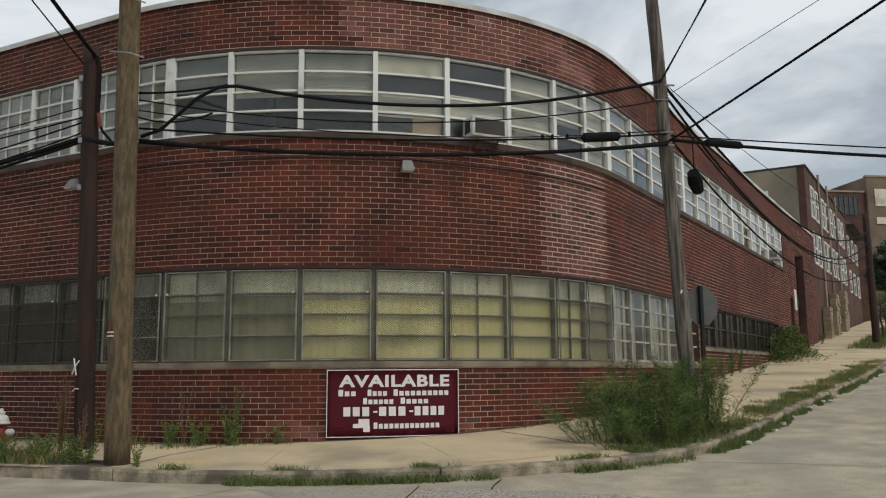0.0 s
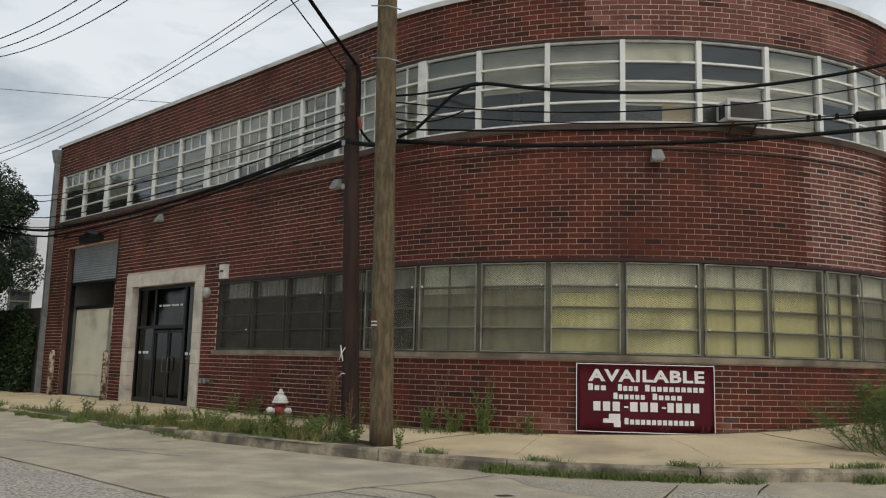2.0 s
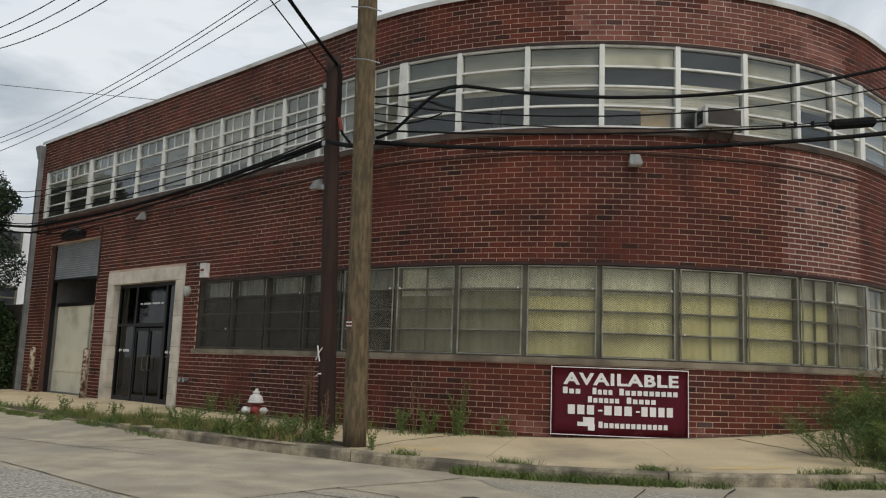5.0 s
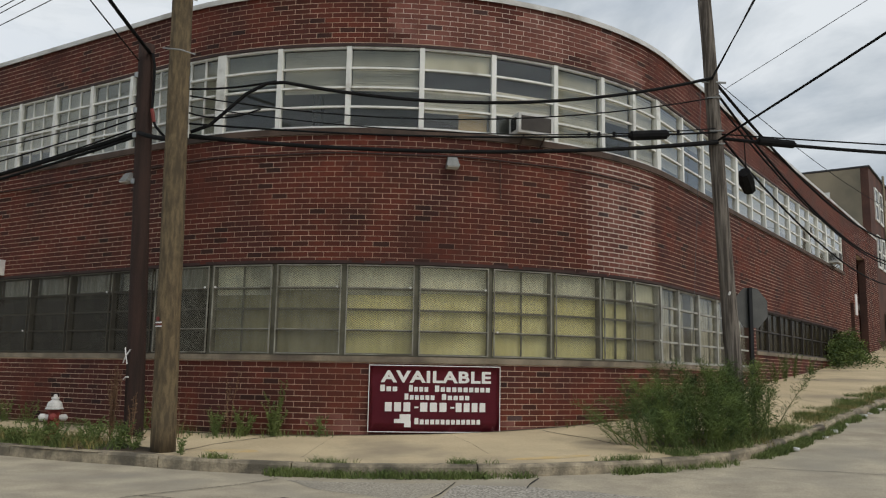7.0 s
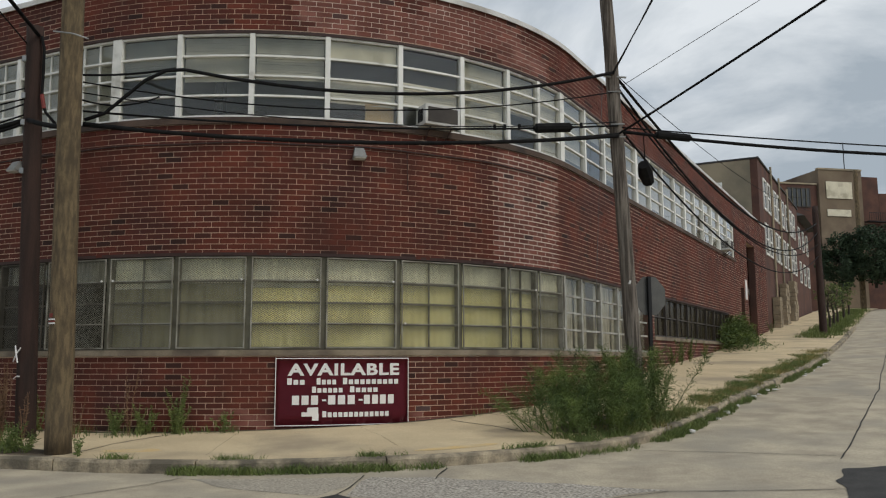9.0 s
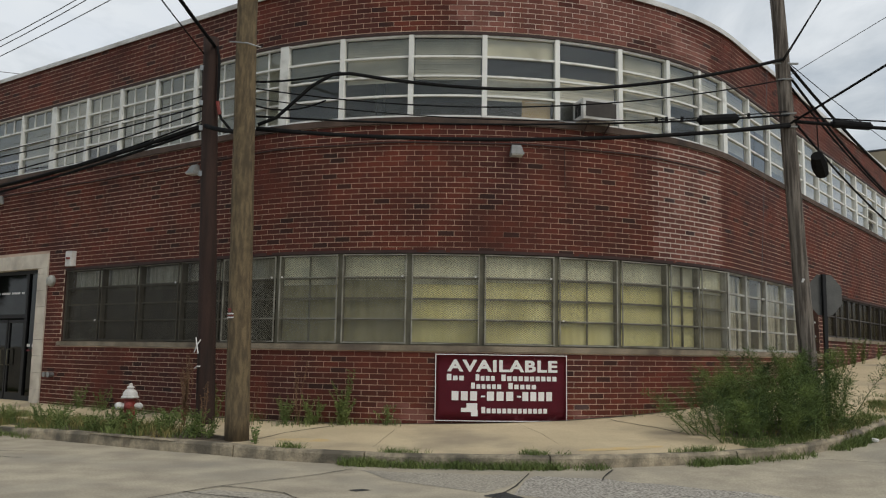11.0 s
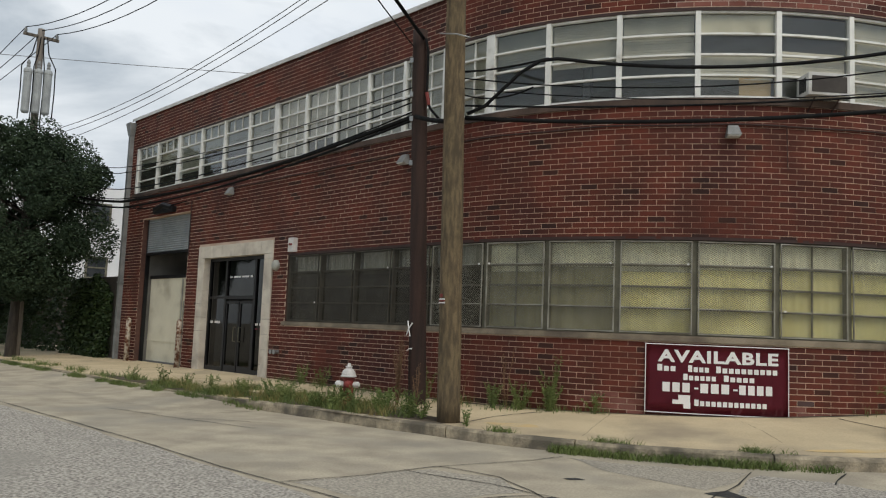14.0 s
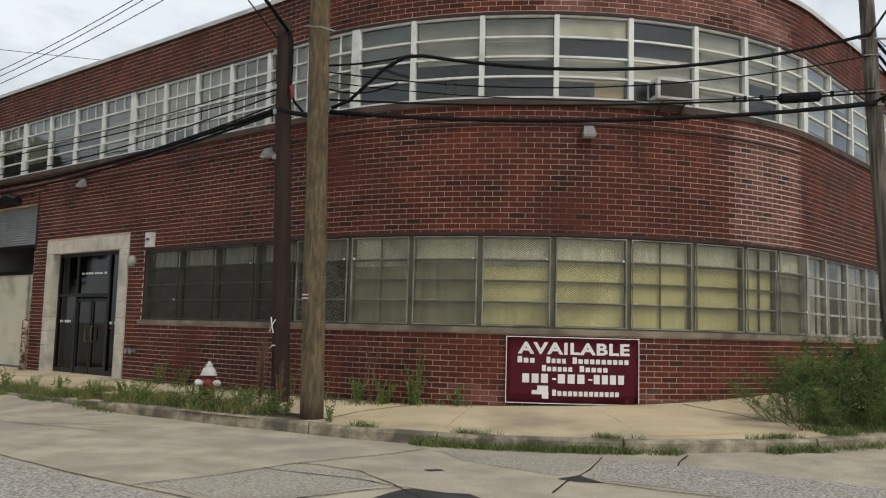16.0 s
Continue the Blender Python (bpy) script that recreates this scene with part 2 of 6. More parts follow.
M_AGG = surface("exposed_aggregate", (0.54, 0.50, 0.43), (0.15, 0.135, 0.115), 30.0, 0.9, bump=0.7, fine=60, c3=(0.28, 0.26, 0.22), s3=0.5)
M_POLE = surface("weathered_pole_wood", (0.185, 0.138, 0.078), (0.090, 0.068, 0.043), 4.5, 0.9, bump=0.9, fine=42, stretch=(3.5, 3.5, 0.8), c3=(0.075, 0.056, 0.034), s3=3.0, p3=(0.54, 0.76), lo=0.38, hi=0.62)
M_POLE_PALE = surface("pale_pole_wood", (0.27, 0.235, 0.20), (0.17, 0.15, 0.13), 2.2, 0.9, bump=0.5, fine=30, stretch=(3.5, 3.5, 0.35))
M_POLE_DK = surface("creosoted_pole_wood", (0.050, 0.028, 0.022), (0.028, 0.018, 0.015), 2.5, 0.85, bump=0.6, fine=30, stretch=(4, 4, 0.35))
M_POLE_GR = surface("grey_pole_wood", (0.205, 0.178, 0.150), (0.072, 0.060, 0.050), 4.0, 0.9, bump=1.0, fine=34, stretch=(5, 5, 0.35), lo=0.4, hi=0.6)
M_CABLE = surface("black_cable", (0.010, 0.010, 0.011), (0.016, 0.016, 0.016), 8, 0.85, bump=0.0, spec=0.08)
M_CABLE_GR = surface("grey_wire", (0.10, 0.10, 0.11), (0.15, 0.15, 0.15), 8, 0.6, bump=0.0)
M_STEEL = surface("galvanised_steel", (0.36, 0.37, 0.37), (0.25, 0.26, 0.26), 4, 0.45, metal=0.7, bump=0.1)
M_CAN = surface("transformer_paint", (0.36, 0.38, 0.38), (0.26, 0.275, 0.275), 3, 0.5, bump=0.1)
M_GREYPAINT = surface("grey_painted_metal", (0.24, 0.245, 0.24), (0.17, 0.175, 0.17), 4, 0.5, bump=0.1)
M_SIGNRED = surface("maroon_vinyl", (0.17, 0.012, 0.028), (0.14, 0.010, 0.023), 1.5, 0.45, bump=0.05, spec=0.4)
M_SIGNWHITE = surface("white_vinyl", (0.78, 0.76, 0.74), (0.72, 0.70, 0.68), 3, 0.5, bump=0.0)
M_RED = surface("red_paint_worn", (0.24, 0.040, 0.032), (0.15, 0.030, 0.025), 6, 0.55, bump=0.2)
M_HYDWHITE = surface("white_hydrant_paint", (0.72, 0.70, 0.66), (0.55, 0.53, 0.50), 6, 0.5, bump=0.2)
M_RUST = surface("rust", (0.17, 0.07, 0.035), (0.08, 0.035, 0.02), 8, 0.9, bump=0.4, c3=(0.50, 0.44, 0.36), s3=9.0, p3=(0.43, 0.58))
M_LEAF = surface("tree_leaf", (0.040, 0.066, 0.034), (0.026, 0.047, 0.026), 0.8, 0.9, bump=0.0, vary='island')
M_WEED = surface("weed_leaf", (0.155, 0.200, 0.060), (0.095, 0.140, 0.040), 1.5, 0.7, bump=0.0, vary='island')
M_SHRUB = surface("shrub_leaf", (0.135, 0.190, 0.045), (0.042, 0.078, 0.024), 2.4, 0.7, bump=0.0, vary='island')
M_IVY = surface("ivy_leaf", (0.035, 0.062, 0.018), (0.018, 0.036, 0.010), 1.5, 0.6, bump=0.0, vary='island')
M_DRYGRASS = surface("dry_grass", (0.30, 0.25, 0.10), (0.17, 0.18, 0.06), 1.5, 0.8, bump=0.0, vary='island')
M_BARK = surface("bark", (0.06, 0.05, 0.04), (0.035, 0.03, 0.025), 6, 0.95, bump=0.8, fine=30, stretch=(3, 3, 0.5))
M_STUCCO = surface("beige_stucco", (0.36, 0.30, 0.21), (0.28, 0.24, 0.17), 0.5, 0.9, bump=0.2, c3=(0.18, 0.16, 0.12), s3=0.3)
M_WHITEWALL = surface("white_render", (0.72, 0.73, 0.74), (0.62, 0.63, 0.64), 0.4, 0.8, bump=0.1)
M_ROOF = surface("roof_felt", (0.07, 0.07, 0.07), (0.05, 0.05, 0.05), 1.0, 0.9, bump=0.2)
M_DARKGLASS = surface("dark_far_glass", (0.03, 0.035, 0.04), (0.05, 0.055, 0.06), 1.0, 0.15, bump=0.0, spec=0.6)
M_ROCK = surface("rubble_stone", (0.40, 0.34, 0.24), (0.24, 0.20, 0.14), 1.5, 0.9, bump=0.5, fine=18, vary='island')
M_DEADSTALK = surface("dead_stalk", (0.23, 0.145, 0.085), (0.14, 0.085, 0.05), 3, 0.9, bump=0.0, vary='island')
M_TANWALL = surface("tan_old_render", (0.21, 0.165, 0.115), (0.14, 0.105, 0.075), 0.35, 0.9, bump=0.2, c3=(0.10, 0.07, 0.055), s3=0.25)
M_PLY = surface("plywood", (0.50, 0.36, 0.19), (0.42, 0.30, 0.15), 2, 0.8, bump=0.1, stretch=(1, 1, 8))
M_DIRT = surface("dirt_litter", (0.12, 0.095, 0.065), (0.07, 0.055, 0.04), 4, 0.95, bump=0.6, fine=40)

# ---------------------------------------------------------------- building helpers


def thing(name, at, label, category, group="", kind=""):
    e = new(name)
    e.empty_display_size = 0.2
    e.location = at
    return tagged(e, label, category, group, kind)


def world_of(ob):
    m = Matrix.Translation(ob.location) if ob.rotation_euler == Euler() else ob.matrix_basis.copy()
    return (world_of(ob.parent) @ ob.matrix_parent_inverse @ m) if ob.parent else m


def part(name, bm, mat, parent=None, label="", kind="", smooth=False):
    """Links a bmesh in world coordinates as one mesh, under parent if given."""
    me = bpy.data.meshes.new(name)
    if smooth:
        for f in bm.faces:
            f.smooth = True
    bm.to_mesh(me)
    bm.free()
    me.materials.append(mat)
    ob = new(name, me)
    if parent:
        ob.parent = parent
        ob.matrix_parent_inverse = world_of(parent).inverted()
    return tagged(ob, label, kind=kind)


def BM():
    return bmesh.new()


def hexa(bm, v):
    """A solid from eight corners: four of the bottom ring, four of the top ring."""
    q = [bm.verts.new(p) for p in v]
    for a in ((3, 2, 1, 0), (4, 5, 6, 7), (0, 1, 5, 4), (1, 2, 6, 5), (2, 3, 7, 6), (3, 0, 4, 7)):
        bm.faces.new([q[i] for i in a])
    return q


def box(bm, c, size, rz=0.0, m=None):
    x, y, z = (v / 2 for v in size)
    t = m or (Matrix.Translation(c) @ Matrix.Rotation(rz, 4, 'Z'))
    return hexa(bm, [t @ Vector(p) for p in ((-x, -y, -z), (x, -y, -z), (x, y, -z), (-x, y, -z), (-x, -y, z), (x, -y, z), (x, y, z), (-x, y, z))])


def ring(bm, c, ax, r, n):
    ax = Vector(ax).normalized()
    u = ax.orthogonal().normalized()
    v = ax.cross(u)
    return [bm.verts.new(Vector(c) + (u * math.cos(2 * math.pi * i / n) + v * math.sin(2 * math.pi * i / n)) * r) for i in range(n)]


def tube(bm, pts, radii, n=8, cap=True):
    """A tapered tube through points."""
    pts = [Vector(p) for p in pts]
    if not hasattr(radii, "__len__"):
        radii = [radii] * len(pts)
    ref = Vector((0.31, 0.17, 0.93)) if abs((pts[-1] - pts[0]).normalized().dot(Vector((0.31, 0.17, 0.93)))) < 0.95 else Vector((1, 0, 0))
    rows = []
    for i, p in enumerate(pts):
        ax = (pts[min(i + 1, len(pts) - 1)] - pts[max(i - 1, 0)]).normalized()
        u = ax.cross(ref).normalized()
        v = ax.cross(u)
        rows.append([bm.verts.new(p + (u * math.cos(2 * math.pi * k / n) + v * math.sin(2 * math.pi * k / n)) * radii[i]) for k in range(n)])
    for a, b in zip(rows, rows[1:]):
        for k in range(n):
            bm.faces.new((a[k], a[(k + 1) % n], b[(k + 1) % n], b[k]))
    if cap:
        bm.faces.new(rows[0][::-1])
        bm.faces.new(rows[-1])


def lathe(bm, base, profile, n=16):
    """A turned solid about the vertical through base: rows of (radius, height)."""
    b = Vector(base)
    rows = [[bm.verts.new(b + Vector((r * math.cos(2 * math.pi * k / n), r * math.sin(2 * math.pi * k / n), h))) for k in range(n)] for r, h in profile]
    for p, q in zip(rows, rows[1:]):
        for k in range(n):
            bm.faces.new((p[k], p[(k + 1) % n], q[(k + 1) % n], q[k]))
    bm.faces.new(rows[0][::-1])
    bm.faces.new(rows[-1])


# the facade's line: straight, a quarter-like arc, straight; s runs along it, d outward from it
FX, FY, FTH, FR, FD = -6.397, 16.120, -0.48625, 7.968, 1.50087
FL = FR * FD
FCX, FCY = FX - FR * math.sin(FTH), FY + FR * math.cos(FTH)
END = (FCX + FR * math.sin(FTH + FD), FCY - FR * math.cos(FTH + FD))
UX, UY = math.cos(FTH + FD), math.sin(FTH + FD)
S_LEFT, S_RIGHT = -16.75, 42.4


def fa(s):
    return FTH + min(max(s, 0.0), FL) / FR


def fp(s, d=0.0, z=0.0):
    """The place at s along the facade, d metres in front of it, at height z."""
    a = fa(s)
    ex = s if s < 0 else max(0.0, s - FL)
    c, sn = math.cos(a), math.sin(a)
    return Vector((FCX + (FR + d) * sn + ex * c, FCY - (FR + d) * c + ex * sn, z))


def uof(x, y):
    return (x - END[0]) * UX + (y - END[1]) * UY


HU_X, HU_Z = (-9, -5, -1, 7, 15, 24, 60, 200, 900), (.45, .63, .88, 1.5, 2.0, 2.7, 5.8, 14, 30)


def hu(u):
    """Height of the pavement at the foot of the wall: level along one street, climbing along the other."""
    return float(np.interp(u, HU_X, HU_Z))


def kerb_d(s):
    return float(np.interp(s, (-40, -8, -4, -1.5, 0, 1.8, 2.85, 4.7, 5.5, 6.3, 7.5, 8.4, 9.2, 10.5, 12.3, 14.6, 17.6, 22, 33), (3.45, 3.35, 3.15, 2.8, 2.6, 2.54, 2.76, 2.94, 3.16, 3.35, 3.53, 3.56, 3.39, 3.08, 3.03, 3.22, 3.48, 3.74, 3.88)))


def walk_z(s, d):
    p = fp(s, d)
    return hu(uof(p.x, p.y)) - 0.03 * d


def road_z(x, y):
    return hu(uof(x, y)) - 0.245


def steps(s0, s1, step=0.4):
    """Stations from s0 to s1, close together on the arc alone."""
    out = [s0, s1]
    a, b = max(s0, 0.0), min(s1, FL)
    if a < b:
        k = max(1, math.ceil((b - a) / step))
        out += [a + (b - a) * i / k for i in range(k + 1)]
    return sorted({round(v, 5) for v in out})


def cbox(bm, s0, s1, d0, d1, z0, z1, step=0.4):
    """A solid that follows the facade, from d0 (inner) to d1 (outer)."""
    st = steps(s0, s1, step)
    rows = [[bm.verts.new(fp(s, d, z)) for d, z in ((d0, z0), (d1, z0), (d1, z1), (d0, z1))] for s in st]
    for a, b in zip(rows, rows[1:]):
        for k in range(4):
            bm.faces.new((a[k], b[k], b[(k + 1) % 4], a[(k + 1) % 4]))
    bm.faces.new(rows[0])
    bm.faces.new(rows[-1][::-1])


def sag(a, b, drop, n=14):
    a, b = Vector(a), Vector(b)
    return [a.lerp(b, i / n) - Vector((0, 0, 4 * drop * (i / n) * (1 - i / n))) for i in range(n + 1)]


rnd = random.Random(7)

# ---------------------------------------------------------------- ground, road, pavement, kerb
gx = [-700, -300, -150, -90, -60] + list(range(-45, 80, 2)) + [90, 110, 150, 220, 320, 500, 880]
gy = [-900, -400, -200, -120, -80] + list(range(-60, 45, 2)) + [55, 80, 120, 200, 400, 900]
bm = BM()
NX_, NY_ = -UY, UX
grid = [[None] * len(gy) for _ in gx]
for i, u in enumerate(gx):
    for j, v in enumerate(gy):
        x, y = END[0] + u * UX + v * NX_, END[1] + u * UY + v * NY_
        grid[i][j] = bm.verts.new((x, y, road_z(x, y)))
for i in range(len(gx) - 1):
    for j in range(len(gy) - 1):
        bm.faces.new((grid[i][j + 1], grid[i][j], grid[i + 1][j], grid[i + 1][j + 1]))
ground = tagged(part("ground", bm, M_ROAD), "worn pale concrete street surface with stains and cracks", "road", kind="structure")

WALK_S = [-60, -50, -42, -36, -30] + [-27 + 0.5 * i for i in range(54)] + [0.25 * i for i in range(1, 49)] + [12.5 + 1.5 * i for i in range(60)]
bm = BM()
rows = []
for s in WALK_S:
    kd = kerb_d(s)
    ds = [-0.15, 0.0, kd * 0.33, kd * 0.66, kd]
    rows.append([bm.verts.new(fp(s, d, walk_z(s, d))) for d in ds])
for a, b in zip(rows, rows[1:]):
    for k in range(len(a) - 1):
        bm.faces.new((a[k], a[k + 1], b[k + 1], b[k]))
pavement = tagged(part("pavement", bm, M_WALK), "pale tan concrete sidewalk with weedy joints", "sidewalk", kind="structure")

# kerb stones, each a piece
kerb = tagged(thing("kerb", fp(0, 3.0, 0.2), "weathered grey concrete kerb along the sidewalk", "kerb"), kind="structure")
s = -33.8
while s < 46:
    ln = 2.4 if s < 2.0 or s > 12 else (1.6 if s < 3 else 1.9)
    bm = BM()
    n = 6
    rr = []
    for i in range(n + 1):
        q = s + 0.008 + (ln - 0.016) * i / n
        kd = kerb_d(q)
        zt = walk_z(q, kd)
        j = 0.016 * noise.noise(Vector((q * 2.3, 3.1, 0))) - (0.02 if q < -2 else 0.0)
        rr.append([bm.verts.new(fp(q, kd + dd, zt + zz)) for dd, zz in ((-0.02, -0.4), (0.17, -0.4), (0.165 + j, -0.025), (0.145, 0.012 + j), (-0.02, 0.014 + j))])
    for a, b in zip(rr, rr[1:]):
        for k in range(5):
            bm.faces.new((a[k], b[k], b[(k + 1) % 5], a[(k + 1) % 5]))
    bm.faces.new(rr[0])
    bm.faces.new(rr[-1][::-1])
    part("kerb_stone", bm, M_KERB, kerb)
    s += ln

# resurfacing that has half buried the kerb
bm = BM()
prev = None
for i in range(140):
    q = -33 + 31.4 * i / 139
    kd = kerb_d(q)
    w = 1.5 + 0.2 * noise.noise(Vector((q * 1.3, 2, 7)))
    rise = min(1.0, (-1.55 - q) / 2.5 + 0.02)
    row = []
    for f, h in ((0.0, 0.72), (0.35, 0.42), (0.7, 0.15), (1.0, 0.0)):
        c = fp(q, kd + 0.166 + w * f)
        g = road_z(c.x, c.y)
        row.append(bm.verts.new((c.x, c.y, g + 0.003 + h * rise * (walk_z(q, kd) - g))))
    if prev:
        for k in range(3):
            bm.faces.new((prev[k], prev[k + 1], row[k + 1], row[k]))
    prev = row
part("gutter_overlay", bm, M_ROAD, ground, "worn concrete laid up against the buried kerb")

# ---------------------------------------------------------------- the brick building
Z_S1, Z_H1, Z_S2, Z_H2, Z_TOP = 1.97, 3.67, 6.24, 7.88, 8.98
W1_L, W1_R = -5.9, 18.25
DW_L, DW_R, DW_S, DW_H = 18.75, 30.9, 2.45, 3.67
W2_L, W2_R = -16.35, 32.95
GAR = (-15.35, -11.75, 0.0, 5.28)
DOOR = (-10.92, -6.62, 0.0, 4.11)
RDOOR = (36.2, 38.6, 0.0, 7.45)
RDOOR2 = (34.1, 35.0, 0.0, 5.1)
OPEN = [(W1_L, W1_R, Z_S1 - 0.10, Z_H1), (DW_L, DW_R, DW_S - 0.1, DW_H), (W2_L, W2_R, Z_S2 - 0.12, Z_H2), GAR, DOOR, RDOOR, RDOOR2]


def solid_runs(z0, z1, s0=S_LEFT, s1=S_RIGHT):
    """Stretches of wall with no opening between the heights z0 and z1."""
    cuts = sorted((a, b) for a, b, lo, hi in OPEN if lo < z1 - 1e-4 and hi > z0 + 1e-4)
    out, at = [], s0
    for a, b in cuts:
        if a > at:
            out.append((at, a))
        at = max(at, b)
    if at < s1:
        out.append((at, s1))
    return out


facade = tagged(thing("wall_front", fp(0, 0, 0.4), "dark red brick facade curving round the street corner", "wall"), kind="structure")
levels = sorted({-0.5, Z_TOP, *(v for o in OPEN for v in o[2:] if v > 0)})
bm = BM()
for z0, z1 in zip(levels, levels[1:]):
    for a, b in solid_runs(z0, z1):
        cbox(bm, a, b, -0.32, -0.0045, z0, z1)
part("mortar", bm, M_MORTAR, facade, "recessed grey-pink mortar")
bm = BM()
cbox(bm, 8.85, 11.1, -0.05, -0.0030, Z_H1 + 0.02, Z_S2 - 0.16)
cbox(bm, 4.6, 10.7, -0.05, -0.0030, Z_H2 + 0.06, Z_TOP - 0.06)
part("repointed_mortar", bm, M_MORTAR_NEW, facade, "lighter repointed mortar patch")

for a, b, lo, hi in OPEN:
    for s0, s1 in ((a, a + 0.006), (b - 0.006, b)):
        bm = BM()
        cbox(bm, s0, s1, -0.32, -0.004, lo + 0.02, hi - 0.015)
        part("reveal", bm, M_BRICK_FAR, facade, "brick-lined opening side")

# ---------------------------------------------------------------- coping, sills, lintels
bm = BM()
cbox(bm, S_LEFT - 0.1, S_RIGHT + 0.1, -0.42, 0.05, Z_TOP, Z_TOP + 0.05)
cbox(bm, S_LEFT - 0.1, S_RIGHT + 0.1, 0.045, 0.06, Z_TOP - 0.055, Z_TOP + 0.05)
tagged(part("coping", bm, M_COPING), "weathered white metal coping along the roof edge", "coping", kind="structure")
for a, b, z, h in ((W1_L, W1_R, Z_S1, 0.10), (W2_L, W2_R, Z_S2, 0.12), (DW_L, DW_R, DW_S, 0.10)):
    bm = BM()
    cbox(bm, a + 0.004, b - 0.004, -0.3, 0.0, z - h + 0.002, z - 0.005)
    cbox(bm, a - 0.1, b + 0.05, 0.004, 0.045, z - h - 0.01, z - 0.005)
    tagged(part("window_sill", bm, M_SILL_DK if z == Z_S2 else M_SILL), "stained grey stone sill below the window band", "sill", kind="structure")
for a, b, z in ((W1_L, W1_R, Z_H1), (W2_L, W2_R, Z_H2), (DW_L, DW_R, DW_H)):
    bm = BM()
    cbox(bm, a, b, -0.28, 0.004, z - 0.012, z + 0.045)
    tagged(part("lintel", bm, M_LINTEL), "dark painted steel lintel over the window band", "lintel", kind="structure")

# interior: floors, ceiling, core wall, roof, so that glass looks into rooms
for z0, z1, nm, mt in ((5.0, 5.3, "floor_upper", M_PLASTER), (8.35, 8.55, "ceiling", M_CEIL), (0.3, 0.5, "floor_ground", M_PLASTER)):
    bm = BM()
    cbox(bm, S_LEFT + 0.2, S_RIGHT - 0.2, -6.0, -0.34, z0, z1, 0.8)
    tagged(part(nm, bm, mt), "plain interior slab", "floor", kind="structure")
bm = BM()
cbox(bm, S_LEFT + 0.2, S_RIGHT - 0.2, -6.2, -6.0, 0.0, 8.9, 0.8)
tagged(part("wall_inner", bm, M_PLASTER), "dim plain interior wall", "wall", kind="structure")
bm = BM()
cbox(bm, S_LEFT + 0.1, S_RIGHT - 0.1, -6.2, -0.3, 8.62, 8.72, 0.8)
tagged(part("roof", bm, M_ROOF), "flat felted roof", "roof", kind="structure")
for s in (S_LEFT, S_RIGHT - 0.3):
    bm = BM()
    cbox(bm, s, s + 0.3, -14, -0.33, -0.5, Z_TOP - 0.002)
    tagged(part("wall_end", bm, M_BRICK_FAR), "plain brick end wall", "wall", kind="structure")

# ---------------------------------------------------------------- windows
win_no = [0]


def window(s0, s1, z0, z1, rows, cols, d, frame, glassm, post=0.07, bar=0.035, label="", thick_left=False, row_fr=None, glass_top=None, thin=0.018, top_only=False):
    """One bay: posts, head and foot rails, bars and panes."""
    win_no[0] += 1
    w = tagged(thing("window_%d" % win_no[0], fp((s0 + s1) / 2, d, z0), label, "window"), kind="structure")
    bm = BM()
    pl = 0.20 if thick_left else post
    cbox(bm, s0 - pl / 2, s0 + pl / 2, d - 0.05, d + 0.07, z0, z1)
    cbox(bm, s0 + pl / 2, s1 - post / 2, d - 0.03, d + 0.045, z0, z0 + 0.05)
    cbox(bm, s0 + pl / 2, s1 - post / 2, d - 0.03, d + 0.045, z1 - 0.05, z1)
    part("window_frame", bm, frame, w)
    fr = row_fr or [i / rows for i in range(rows + 1)]
    a, b = s0 + pl / 2, s1 - post / 2
    lo, hi = z0 + 0.05, z1 - 0.05
    for k in range(1, rows):
        bm = BM()
        zz = lo + (hi - lo) * fr[k]
        cbox(bm, a, b, d - 0.03, d + 0.04, zz - bar / 2, zz + bar / 2)
        part("glazing_bar", bm, frame, w)
    for k in range(1, cols):
        bm = BM()
        q = a + (b - a) * k / cols
        cbox(bm, q - thin / 2, q + thin / 2, d - 0.02, d + 0.028, lo + (hi - lo) * fr[-2] if top_only else lo, hi)
        part("glazing_bar", bm, frame, w)
    for k in range(rows):
        bm = BM()
        za, zb = lo + (hi - lo) * fr[k], lo + (hi - lo) * fr[k + 1]
        tilt = rnd.uniform(-0.004, 0.004)
        v = [bm.verts.new(p) for p in (fp(a, d + tilt, za), fp(b, d - tilt, za), fp(b, d - tilt * 0.5, zb), fp(a, d + tilt * 0.5, zb))]
        bm.faces.new(v)
        ob = part("pane", bm, glass_top if (glass_top and k == rows - 1) else glassm, w)
        ob.visible_shadow = False
    return w


def blind(s0, s1, z0, z1, d, mat=None, label="cream horizontal slat blind behind the window glass"):
    """A slatted blind: tilted slats in one sheet."""
    bm = BM()
    n = max(3, int((z1 - z0) / 0.05))
    for i in range(n):
        z = z0 + (z1 - z0) * i / n
        h = (z1 - z0) / n
        j = rnd.uniform(-0.004, 0.004)
        v = [bm.verts.new(p) for p in (fp(s0, d + 0.006, z + j), fp(s1, d + 0.006, z + j), fp(s1, d - 0.004, z + h * 1.05), fp(s0, d - 0.004, z + h * 1.05))]
        bm.faces.new(v)
    tagged(part("window_blind", bm, mat or M_BLIND), label, "blind", "window blinds")


